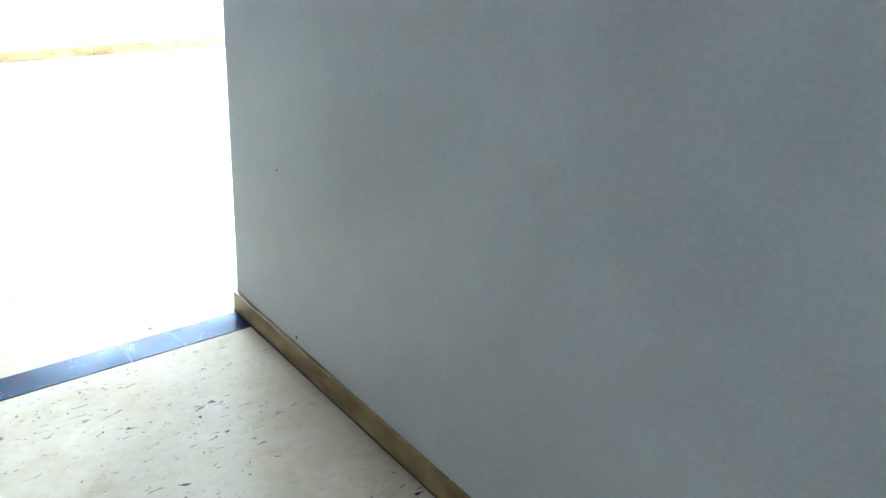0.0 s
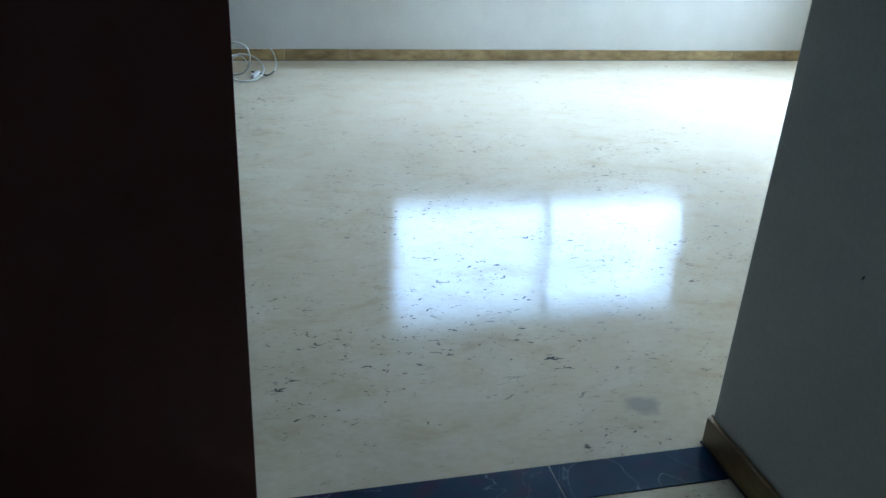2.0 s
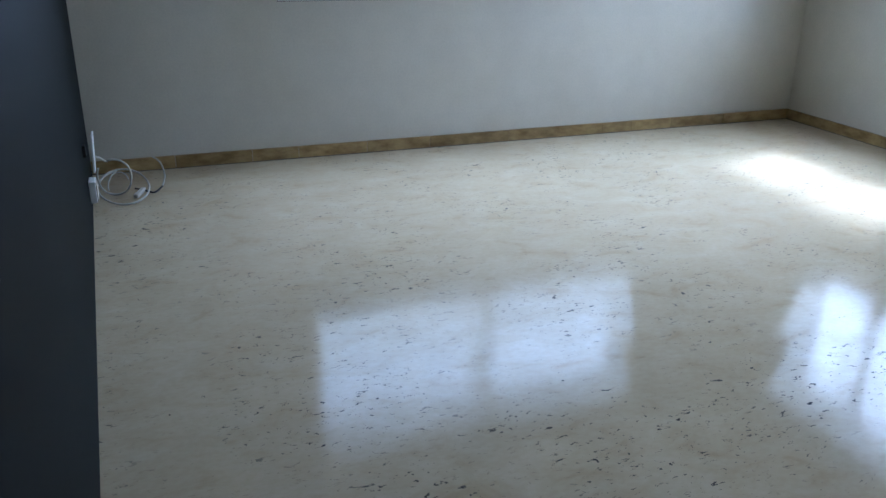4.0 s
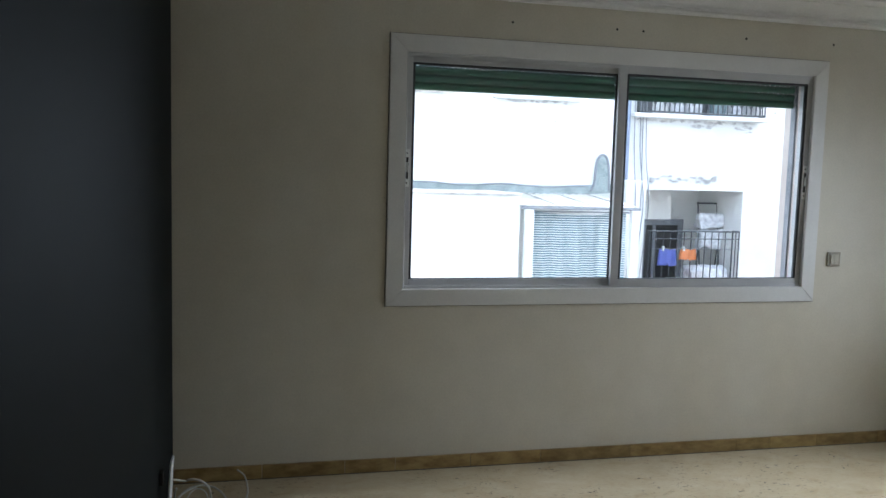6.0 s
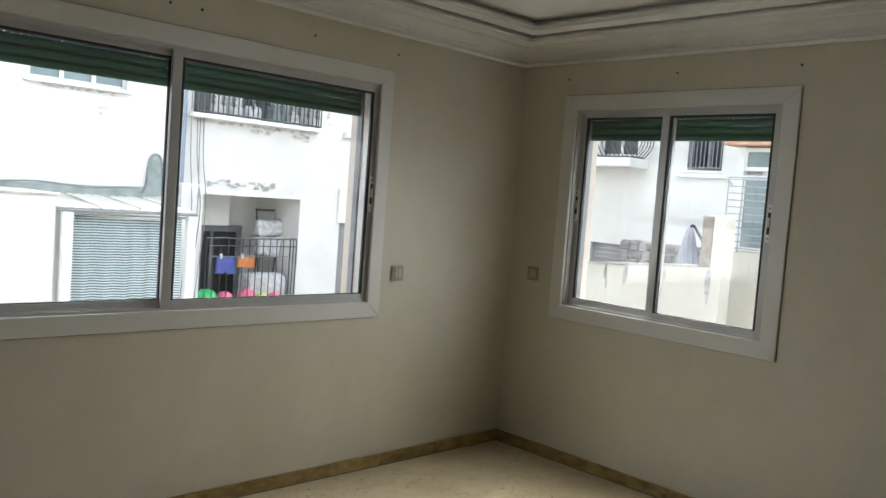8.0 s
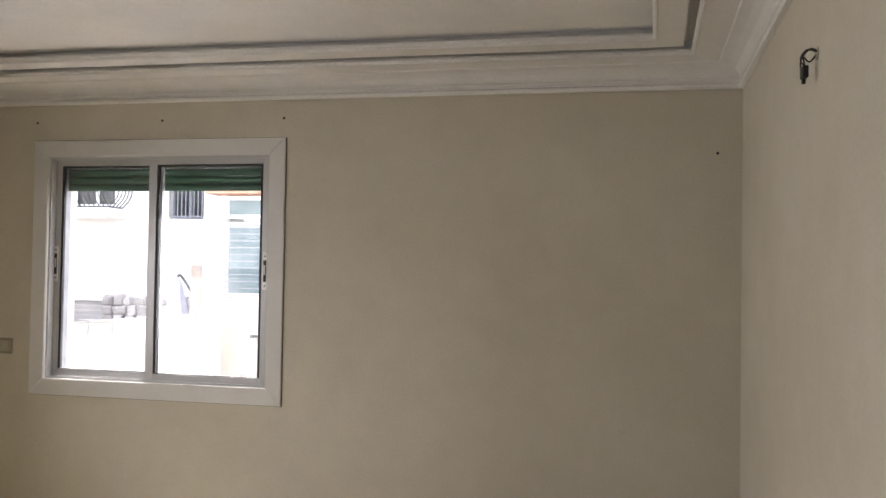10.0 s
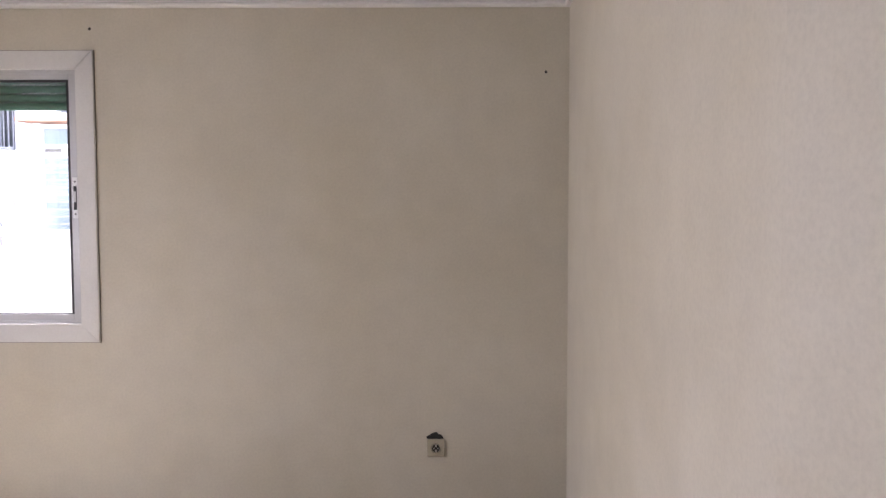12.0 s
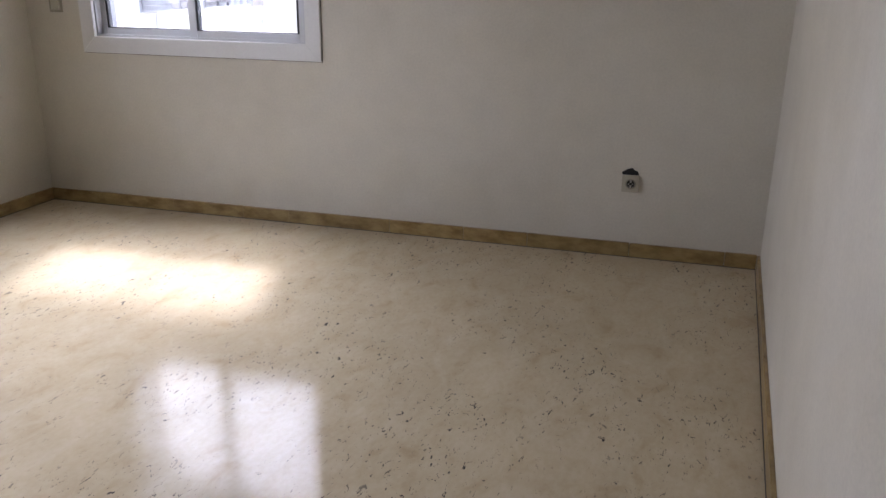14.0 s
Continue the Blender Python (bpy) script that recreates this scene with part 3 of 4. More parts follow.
# ---- skirting ----
def skirting(name, a, b, normal, lengths, label):
    """A run of marble skirting pieces from a to b, their backs to the wall, with thin joints."""
    a, b, n = Vector((*a, 0)), Vector((*b, 0)), Vector((*normal, 0)).normalized()
    along = (b - a).normalized()
    total = (b - a).length
    m = Matrix((( along.x, n.x, 0, a.x), (along.y, n.y, 0, a.y), (0, 0, 1, 0.0005), (0, 0, 0, 1)))
    run = thing(name, m, label, "skirting", kind="structure")
    u, k = 0.0, 0
    while u < total - 0.01:
        e = min(u + lengths[k % len(lengths)], total)
        if total - e < 0.06:
            e = total
        lift = random.uniform(-0.0012, 0.0012)
        bm = one_box(u + 0.001, e - 0.001, 0.0, 0.0135 + lift, 0.0, 0.07 + lift, 0.0025)
        part("skirting_piece", bm, M_SKIRT, run)
        u, k = e, k + 1
    part("joint", one_box(0.0, total, 0.0002, 0.0165, 0.0, 0.0035), M_SHADE_DIRT, run, "dark dirty joint along the floor")
    return run


skirting("baseboard_north", (XW0 + 0.002, -0.0005), (-0.015, -0.0005), (0, -1), (0.42, 0.41, 0.26, 0.4, 0.39, 0.52, 0.66, 0.22, 0.31), "brown marble skirting along the north wall")
skirting("baseboard_east", (-0.0005, -0.0005), (-0.0005, -3.942), (-1, 0), (0.33, 0.5, 0.44, 0.28, 0.58, 0.4), "brown marble skirting along the east wall")
skirting("baseboard_south", (-2.7, south_y(-2.7) + 0.0005), (-0.014, south_y(-0.014) + 0.0005), (0.044, 1), (0.6, 0.45, 0.52), "brown marble skirting along the south wall")
skirting("baseboard_south_end", (XR + 0.001, YS + 0.001), (-2.71, south_y(-2.71) + 0.001), (-0.15, 1), (0.5, 0.3), "brown marble skirting at the south wall's end")
skirting("baseboard_hall", (XR - 0.0005, YS + 0.01), (XR - 0.0005, -8.0), (-1, 0), (1.1, 0.62, 0.55), "brown marble skirting along the hall wall")
skirting("baseboard_hall_dark", (XW1 + 0.006, YH - 0.0045), (-6.6, YH - 0.0045), (0, -1), (0.9, 0.6), "brown marble skirting under the dark hall wall")


# ---- fittings on the walls ----
def switch(m, label, rockers=2):
    """A square switch plate with rockers; its back lies on y = 0 and it faces -y."""
    s = thing("light_switch", m, label, "switch", "switches beside the windows")
    part("plate", one_box(-0.042, 0.042, -0.009, -0.0005, -0.042, 0.042, 0.003), M_PLATE2, s)
    w = 0.05 / rockers
    for k in range(rockers):
        x = -0.025 + k * w
        part("rocker", one_box(x + 0.0008, x + w - 0.0008, -0.014, -0.0085, -0.025, 0.025, 0.0015), M_PLATE, s, "ivory rocker")
    bm = bmesh.new()
    for z in (-0.029, 0.0265):
        box(bm, -0.028, 0.028, -0.0105, -0.0085, z, z + 0.0025)
    for x in (-0.029, 0.0265):
        box(bm, x, x + 0.0025, -0.0105, -0.0085, -0.0265, 0.0265)
    part("rim", bm, M_PLATE, s)
    return s


switch(pose(-0.951, 0, 1.102), "aged ivory double light switch on the wall by the wide window")
switch(pose(0, -0.205, 1.114, 0, 0, -90), "aged ivory light switch on the wall by the corner", 1)


def socket(m):
    s = thing("wall_socket", m, "ivory wall socket below a broken hole in the plaster", "socket")
    bm = bmesh.new()
    box(bm, -0.041, 0.041, -0.011, -0.0005, -0.041, 0.041, None, 0.003)
    part("plate", bm, M_PLATE, s)
    bm = bmesh.new()
    n = 24
    rings = []
    for r, y in ((0.0245, -0.0112), (0.0225, -0.0145), (0.0195, -0.0145), (0.0185, -0.0115)):
        rings.append([bm.verts.new((r * math.cos(2 * math.pi * i / n), y, r * math.sin(2 * math.pi * i / n))) for i in range(n)])
    for a, b in zip(rings, rings[1:]):
        for i in range(n):
            bm.faces.new((a[i], a[(i + 1) % n], b[(i + 1) % n], b[i]))
    part("rim", bm, M_PLATE2, s, smooth=True)
    bm = bmesh.new()
    c = [bm.verts.new((0.019 * math.cos(2 * math.pi * i / n), -0.0117, 0.019 * math.sin(2 * math.pi * i / n))) for i in range(n)]
    bm.faces.new(c)
    part("well", bm, M_BLACK, s, "dark socket well")
    bm = bmesh.new()
    box(bm, -0.004, 0.004, -0.0135, -0.0118, -0.018, -0.006)
    box(bm, -0.004, 0.004, -0.0135, -0.0118, 0.006, 0.018)
    rod(bm, (-0.009, -0.0135, 0), (-0.009, -0.0118, 0), 0.003)
    rod(bm, (0.009, -0.0135, 0), (0.009, -0.0118, 0), 0.003)
    part("contacts", bm, M_STEEL, s)
    return s


socket(pose(0, -3.342, 0.362, 0, 0, -90))
hole = thing("wall_hole", pose(0, -3.338, 0.404, 0, 0, -90), "half-round hole broken in the plaster above a socket, its dark a flat black patch", "hole")
# no recess: a black patch on the plaster gives the hole's inner dark
bm = bmesh.new()
rim = []
for i in range(17):
    a = math.pi * i / 16
    r = 0.034 * (1 + 0.07 * math.sin(5 * a) + 0.05 * math.cos(9 * a))
    rim.append((r * math.cos(a), 0.8 * r * math.sin(a)))
f = [bm.verts.new((x, -0.0012, z)) for x, z in rim]
g = [bm.verts.new((x * 1.12, -0.0003, z * 1.12)) for x, z in rim]
bm.faces.new(f)
for i in range(16):
    bm.faces.new((f[i], f[i + 1], g[i + 1], g[i]))
part("hole_dark_patch", bm, M_BLACK, hole)


def wall_plug(m):
    """A small empty screw plug."""
    p = thing("screw_hole", m, "small dark empty screw hole in the wall", "screw hole", "row of screw holes above the windows")
    bm = bmesh.new()
    n = 8
    a = [bm.verts.new((0.007 * math.cos(2 * math.pi * i / n), -0.0005, 0.007 * math.sin(2 * math.pi * i / n))) for i in range(n)]
    b = [bm.verts.new((0.005 * math.cos(2 * math.pi * i / n), -0.002, 0.005 * math.sin(2 * math.pi * i / n))) for i in range(n)]
    for i in range(n):
        bm.faces.new((a[i], a[(i + 1) % n], b[(i + 1) % n], b[i]))
    bm.faces.new(b)
    part("plug", bm, M_BLACK, p)
    return p


first = wall_plug(pose(-2.93, 0, 2.302))
for x in (-2.36, -2.21, -1.60, -1.05):
    copy_thing(first, pose(x, 0, 2.304))
for y in (-0.36, -1.09, -1.76):
    copy_thing(first, pose(0, y, 2.31, 0, 0, -90))
copy_thing(first, pose(0, -3.85, 2.11, 0, 0, -90))
copy_thing(first, pose(XR - 0.003, -4.338, 0.092, 0, 0, -90) @ Matrix.Scale(0.8, 4))
# a small slanted scratch, made from the screw hole squeezed thin
copy_thing(first, pose(XR - 0.003, -4.244, 0.57, 0, 25, -90) @ Matrix.Diagonal((0.3, 0.5, 0.75, 1)))

# wires of a removed wall lamp
wires = thing("lamp_wires", pose(-1.6, south_y(-1.6), 2.118) @ Matrix.Diagonal((1.0, 0.75, 0.86, 1)), "black lamp wires with connectors hanging from the wall", "wires")
bm = bmesh.new()
tube(bm, smooth_path([(0, 0.0, 0.035), (0.012, 0.03, 0.045), (0.025, 0.045, 0.03), (0.015, 0.05, 0.012), (0.0, 0.045, -0.005)]), 0.0028)
tube(bm, smooth_path([(-0.004, 0.0, 0.033), (-0.016, 0.026, 0.04), (-0.01, 0.05, 0.02), (0.012, 0.052, 0.0), (0.02, 0.045, -0.015)]), 0.0028)
tube(bm, smooth_path([(0.004, 0.0, 0.03), (0.018, 0.02, 0.01), (0.0, 0.045, 0.018), (-0.01, 0.045, -0.01)]), 0.0028)
part("wire", bm, M_BLACK, wires, smooth=True)
part("connector", box(bmesh.new(), -0.016, 0.02, 0.032, 0.052, -0.045, -0.008, None, 0.003), M_BLACK, wires)
part("connector_tail", box(bmesh.new(), 0.004, 0.016, 0.036, 0.048, -0.06, -0.044, None, 0.002), M_BLACK, wires)
part("base_ring", rod(bmesh.new(), (0, 0.0005, 0.03), (0, 0.004, 0.03), 0.02, 16), M_PLATE, wires)

# ---- cable and socket in the corner by the dark wall ----


def west_x(y):
    return XW1 + (XW0 - XW1) * (y - YS) / (0 - YS)


plate = thing("loose_cover_plate", pose(west_x(-0.8), -0.8, 0.33, 0, 0, -1.4), "white cover plate hanging loose from the dark wall", "cover plate")
bm = one_box(0.012, 0.02, -0.045, 0.04, -0.085, 0.08, 0.003)
for v in bm.verts:
    v.co.x += 0.02 * (v.co.z / 0.08) ** 2 + (0.012 if v.co.z > 0 else 0) * v.co.z / 0.08
part("plate", bm, M_PLUG, plate)
part("bracket", one_box(0.0005, 0.013, -0.02, 0.02, -0.02, 0.03, 0.002), M_BLACK, plate)
outlet = thing("surface_socket", pose(west_x(-0.66), -0.66, 0.115, 0, 0, -1.4), "white surface-mounted cable socket low on the dark wall", "socket")
part("case", one_box(0.0005, 0.03, -0.042, 0.042, -0.05, 0.05, 0.004), M_PLUG, outlet)
part("lid", one_box(0.0305, 0.034, -0.035, 0.035, -0.043, 0.043, 0.002), M_PLATE, outlet)

coil = thing("cable_coil", pose(-4.37, -0.36, 0.0), "loose loops of white cable lying on the stone floor", "cable")


def on_coil(x, y, z):
    return x + 4.37, y + 0.36, z


def ring_points(centre, wide, deep, high, a0, a1, n=22):
    """Points of a leaning cable loop from angle a0 to a1."""
    out = []
    for k in range(n + 1):
        a = radians(a0 + (a1 - a0) * k / n)
        wob = 1 + 0.05 * math.sin(2.3 * a + a0)
        out.append(on_coil(centre[0] + wide * wob * math.cos(a), centre[1] + deep * wob * math.sin(a), centre[2] + high * math.sin(a)))
    return out


pts = [on_coil(-4.53, -0.655, 0.27), on_coil(-4.5, -0.62, 0.252)] + ring_points((-4.453, -0.46, 0.108), 0.078, -0.05, 0.102, 112, -215)
part("cable", tube(bmesh.new(), smooth_path(pts, 3), 0.0048), M_CABLE, coil, smooth=True)
part("cable", tube(bmesh.new(), smooth_path(ring_points((-4.418, -0.445, 0.054), 0.113, 0.135, 0.048, 160, -255), 3), 0.0046), M_CABLE, coil, smooth=True)
part("cable", tube(bmesh.new(), smooth_path(ring_points((-4.44, -0.4, 0.05), 0.05, 0.07, 0.045, 200, 20, 10), 3), 0.0028), M_CABLE, coil, smooth=True)
bm = tube(bmesh.new(), smooth_path([on_coil(-4.27, -0.2, 0.125), on_coil(-4.235, -0.2, 0.09), on_coil(-4.222, -0.25, 0.035), on_coil(-4.24, -0.34, 0.008)]), 0.0042)
part("cable_end", bm, M_CABLE, coil, smooth=True)
bm = tube(bmesh.new(), smooth_path([on_coil(-4.24, -0.34, 0.008), on_coil(-4.28, -0.425, 0.006), on_coil(-4.31, -0.4, 0.006), on_coil(-4.37, -0.33, 0.006)]), 0.0044)
part("dark_lead", bm, M_BLACK, coil, "short black lead", smooth=True)
bm = one_box(-0.011, 0.011, -0.06, 0.06, 0.0, 0.02, 0.004)
bmesh.ops.transform(bm, matrix=pose(*on_coil(-4.35, -0.43, 0.0015), 0, 0, -20), verts=bm.verts)
part("plug", bm, M_CABLE, coil)

# ---- outside ----
bm = bmesh.new()
box(bm, -300, 300, -300, 300, -3.4, -3.2)
structure("ground", bm, M_CONCRETE, "grey concrete ground of the yard between buildings", "ground")


def rails(bm, p0, p1, z0, z1, step, r, belly=0.0, out=(0, -1, 0)):
    """Upright bars between two points, bellied outwards if asked, with top and bottom rails."""
    p0, p1, out = Vector(p0), Vector(p1), Vector(out)
    n = max(2, int((p1 - p0).length / step))
    for i in range(n + 1):
        p = p0.lerp(p1, i / n)
        if belly:
            h = z1 - z0
            tube(bm, smooth_path([p + Vector((0, 0, z0)), p + out * belly * 0.85 + Vector((0, 0, z0 + 0.2 * h)), p + out * belly + Vector((0, 0, z0 + 0.42 * h)),
                                  p + out * belly * 0.35 + Vector((0, 0, z0 + 0.75 * h)), p + Vector((0, 0, z1))], 3), r, 5)
        else:
            rod(bm, p + Vector((0, 0, z0)), p + Vector((0, 0, z1)), r, 5)
    for z in (z0, z1):
        rod(bm, p0 + Vector((0, 0, z)), p1 + Vector((0, 0, z)), r * 1.5, 6)
    return bm


def pane_window(parent, u0, u1, v, z0, z1, cols, frame_m=None, pane_m=None, sill=True, bars=0):
    """A far window: frame with mullions, dark panes set back, a sill."""
    w = thing("window", pose(0, 0, 0), "", "")
    w.parent = parent
    fr = bmesh.new()
    fw = 0.06
    us = [u0 + (u1 - u0) * k / cols for k in range(cols + 1)]
    for u in us:
        box(fr, max(u0, u - fw / 2), min(u1, u + fw / 2), v, v + 0.06, z0, z1)
    for z in [z0] + [z0 + (z1 - z0) * (k + 1) / (bars + 1) for k in range(bars)] + [z1 - fw]:
        box(fr, u0, u1, v + 0.004, v + 0.056, z, z + fw)
    part("frame", fr, frame_m or M_WHITEFRAME, w)
    for a, b in zip(us, us[1:]):
        part("pane", one_box(a + 0.02, b - 0.02, v + 0.025, v + 0.035, z0 + 0.02, z1 - 0.02), pane_m or M_DARKGLASS, w)
    if sill:
        part("sill", one_box(u0 - 0.1, u1 + 0.06, v - 0.2, v + 0.02, z0 - 0.05, z0, 0.008), M_RENDER, w)
    return w


# the building to the north, seen through the wide window
north = thing("apartment_building", pose(0.14, 9.0, -3.2), "weathered white rendered apartment building with a balcony and loggia", "building")
Z = 3.33
holes = [(-2.0, -1.15, 2.72 + Z, 4.0 + Z), (-0.37, 1.02, 2.62 + Z, 4.0 + Z), (2.34, 4.26, -1.35 + Z, 1.17 + Z), (2.1, 4.42, 2.42 + Z, 4.4 + Z), (5.16, 5.66, -0.9 + Z, 0.78 + Z)]
part("wall", holed(-9.0, 6.4, 0.0, 9.5, 0.3, holes), M_RENDER, north)
part("wall_side", one_box(6.401, 6.65, 0.001, 7.0, 0, 9.5), M_RENDER, north)
part("roof", one_box(-9.1, 6.7, -0.15, 7.1, 9.501, 9.75, 0.02), M_PEEL, north)
pane_window(north, -2.0, -1.15, 0.12, 2.72 + Z, 4.0 + Z, 2, None, M_SKYGLASS)
pane_window(north, -0.37, 1.02, 0.12, 2.66 + Z, 4.0 + Z, 3, None, M_SKYGLASS)
pane_window(north, 5.16, 5.66, 0.1, -0.9 + Z, 0.78 + Z, 1, M_SHUT, M_SHUT, True, 8)
part("lintel", one_box(5.08, 5.74, -0.06, -0.001, 0.781 + Z, 1.42 + Z, 0.008), M_RENDER, north)
part("ledge", one_box(5.12, 5.8, -0.12, -0.001, 2.38 + Z, 2.48 + Z, 0.008), M_RENDER, north)
# patched cement band and stains
bm = bmesh.new()
box(bm, -9.0, 1.95, -0.03, -0.002, 1.04 + Z, 1.2 + Z)
bmesh.ops.subdivide_edges(bm, edges=[e for e in bm.edges if e.calc_length() > 5], cuts=70)
for v in bm.verts:
    v.co.z += 0.05 * noise.noise((v.co.x * 1.3, v.co.z * 2, 0)) + (0.0 if v.co.x < 0.9 else 0.05 * (v.co.x - 0.9))
part("cement_band", bm, M_BAND, north, "grey-green patched cement band")


def patch(parent, u, v, z, w, h, seed, name, material):
    """An uneven thin flake of bare cement on a wall."""
    bm = bmesh.new()
    ring = []
    for i in range(30):
        a = 2 * math.pi * i / 30
        r = 1 + 0.8 * noise.noise((math.cos(a) * 2.6 + seed, math.sin(a) * 2.6, seed))
        ring.append((u + w * r * math.cos(a), z + h * r * math.sin(a)))
    lift = 0.003 + 0.0004 * (len(parent.children) % 60)
    f = [bm.verts.new((x, v - lift, y)) for x, y in ring]
    g = [bm.verts.new((x, v - 0.0005, y)) for x, y in ring]
    bm.faces.new(f)
    for i in range(30):
        bm.faces.new((f[i], f[(i + 1) % 30], g[(i + 1) % 30], g[i]))
    part(name, bm, material, parent)


flakes = random.Random(5)
for u0, u1, z0, z1, count, size in ((2.42, 3.7, 1.3, 1.42, 26, 0.07), (3.9, 4.15, 1.26, 1.4, 5, 0.03), (2.1, 4.4, 2.35, 2.39, 30, 0.06), (3.1, 3.6, 2.26, 2.36, 8, 0.08), (4.0, 4.35, 2.2, 2.34, 8, 0.06), (-0.2, 0.85, 2.57, 2.6, 16, 0.05), (-1.9, -1.1, 2.64, 2.67, 8, 0.04), (0.6, 0.75, 2.24, 2.4, 4, 0.05), (4.72, 4.8, 2.55, 2.8, 3, 0.05)):
    for k in range(count * 2):
        s = size * flakes.uniform(0.15, 0.75)
        patch(north, flakes.uniform(u0, u1), 0.0, flakes.uniform(z0, z1) + Z, s, s * flakes.uniform(0.2, 0.6), flakes.uniform(0, 40), "bare_patch", M_FLAKE)
bend = [(1.3, 1.12), (1.37, 1.25), (1.39, 1.5), (1.42, 1.66), (1.5, 1.74), (1.58, 1.68), (1.62, 1.5), (1.64, 1.12)]
bm = bmesh.new()
front = [bm.verts.new((x, -0.034, z + Z)) for x, z in bend]
back = [bm.verts.new((x, -0.002, z + Z)) for x, z in bend]
bm.faces.new(front)
for k in range(len(bend) - 1):
    bm.faces.new((front[k], front[k + 1], back[k + 1], back[k]))
part("cement_patch", bm, M_BAND, north, "grey cement patch round a pipe")
part("patch_edge", tube(bmesh.new(), smooth_path([(x, -0.03, z + Z) for x, z in bend], 5), 0.022), M_GREYIRON, north, "rough dark edge of the patch", smooth=True)
part("band_edge", tube(bmesh.new(), smooth_path([(-9 + 0.38 * k, -0.025, 1.2 + Z + 0.02 * math.sin(k * 1.7) - 0.0025 * max(0, k - 20)) for k in range(28)], 3), 0.014), M_GREYIRON, north, "dark upper edge of the cement band", smooth=True)
# pilaster with pipes and loose cables
part("pilaster", one_box(1.92, 2.3, -0.12, -0.001, 0, 1.32 + Z, 0.01), M_RENDER, north)
part("drain_pipe", rod(bmesh.new(), (1.93, -0.08, 1.33 + Z), (1.93, -0.08, 9.3), 0.03), M_PIPE, north, "grey-blue drain pipe")
for k, x in enumerate((2.05, 2.16, 2.2, 2.27)):
    sway = 0.05 * math.sin(k * 2.3)
    part("cable", tube(bmesh.new(), smooth_path([(x, -0.04, 6.5), (x + 0.02, -0.05, 5.2), (x + 0.04 + sway, -0.15, 4.3), (x - 0.03 + sway, -0.17, 3.5), (x - 0.15 + sway, -0.17, 2.0), (x - 0.2, -0.17, 0.2)]), 0.008, 5), M_GREYIRON, north, smooth=True)
# upper balcony, set back into the wall behind a wrought-iron railing
balcony = thing("balcony", pose(0, 0, 0), "", "")
balcony.parent = north
part("slab", one_box(2.0, 4.55, -0.2, -0.001, 2.4 + Z, 2.47 + Z, 0.012), M_RENDER, balcony)
bm = bmesh.new()
box(bm, 2.0, 4.5, 1.3, 1.4, 2.3 + Z, 4.5 + Z)
box(bm, 2.0, 2.1, 0.301, 1.3, 2.3 + Z, 4.5 + Z)
box(bm, 4.42, 4.5, 0.301, 1.3, 2.3 + Z, 4.5 + Z)
box(bm, 2.1, 4.42, 0.301, 1.3, 2.3 + Z, 2.41 + Z)
part("recess", bm, M_RENDER, balcony)
pane_window(balcony, 2.25, 3.1, 1.2, 2.43 + Z, 4.3 + Z, 2, M_GREYIRON, M_DARKGLASS, False)
pane_window(balcony, 3.5, 4.3, 1.2, 2.43 + Z, 4.3 + Z, 2, M_WHITEFRAME, M_DARKGLASS, False)
bm = bmesh.new()
rails(bm, (2.08, -0.17, 0), (4.48, -0.17, 0), 2.5 + Z, 3.3 + Z, 0.092, 0.012)
rails(bm, (4.48, -0.17, 0), (4.48, -0.02, 0), 2.5 + Z, 3.3 + Z, 0.11, 0.012)
for k in range(13):
    x = 2.17 + k * 0.184
    for sgn in (-1, 1):
        tube(bm, [(x + sgn * (0.042 - 0.0007 * a) * math.cos(a / 5), -0.17, 2.7 + Z + 0.04 * sgn + (0.045 - 0.0007 * a) * math.sin(a / 5)) for a in range(0, 44, 3)], 0.009, 4)
part("railing", bm, M_IRON, balcony, "dark wrought-iron railing with scrolls")
for x, w, h, mat in ((2.62, 0.1, 0.5, M_PLUG), (2.98, 0.22, 0.42, M_CLOTH), (3.3, 0.3, 0.3, M_CLOTH), (3.78, 0.26, 0.38, M_SKYGLASS), (4.15, 0.2, 0.3, M_CLOTH)):
    bm = one_box(x - w / 2, x + w / 2, 0.15, 0.35, 2.415 + Z, 2.42 + h + Z, 0.03)
    bmesh.ops.subdivide_edges(bm, edges=bm.edges[:], cuts=2, use_grid_fill=True)
    for v in bm.verts:
        if v.co.z > 2.45 + Z:
            v.co += 0.03 * noise.noise_vector(v.co * 6)
    part("stored_box", bm, mat, balcony)
# loggia
lg = thing("loggia", pose(0, 0, 0), "", "")
lg.parent = north
bm = bmesh.new()
box(bm, 2.2, 4.5, 1.5, 1.6, -1.6 + Z, 1.3 + Z)
box(bm, 2.1, 2.34, 0.301, 1.5, -1.6 + Z, 1.3 + Z)
box(bm, 4.27, 4.5, 0.301, 1.5, -1.6 + Z, 1.3 + Z)
box(bm, 2.34, 4.27, 0.301, 1.5, 1.18 + Z, 1.3 + Z)
box(bm, 2.34, 3.35, 0.9, 1.5, 0.6 + Z, 1.18 + Z)
part("inner_wall", bm, M_RENDER, lg)
part("slab", one_box(2.3, 4.3, -0.25, 1.5, -1.55 + Z, -1.36 + Z, 0.01), M_RENDER, lg)
bm = bmesh.new()
for a, b in ((3.02, 3.1), (3.26, 3.32), (3.8, 3.9)):
    box(bm, a, b, 1.38, 1.46, -1.36 + Z, 0.5 + Z)
box(bm, 3.02, 3.9, 1.37, 1.47, 0.46 + Z, 0.58 + Z)
part("door_frame", bm, M_GREYIRON, lg, "grey metal door frame")
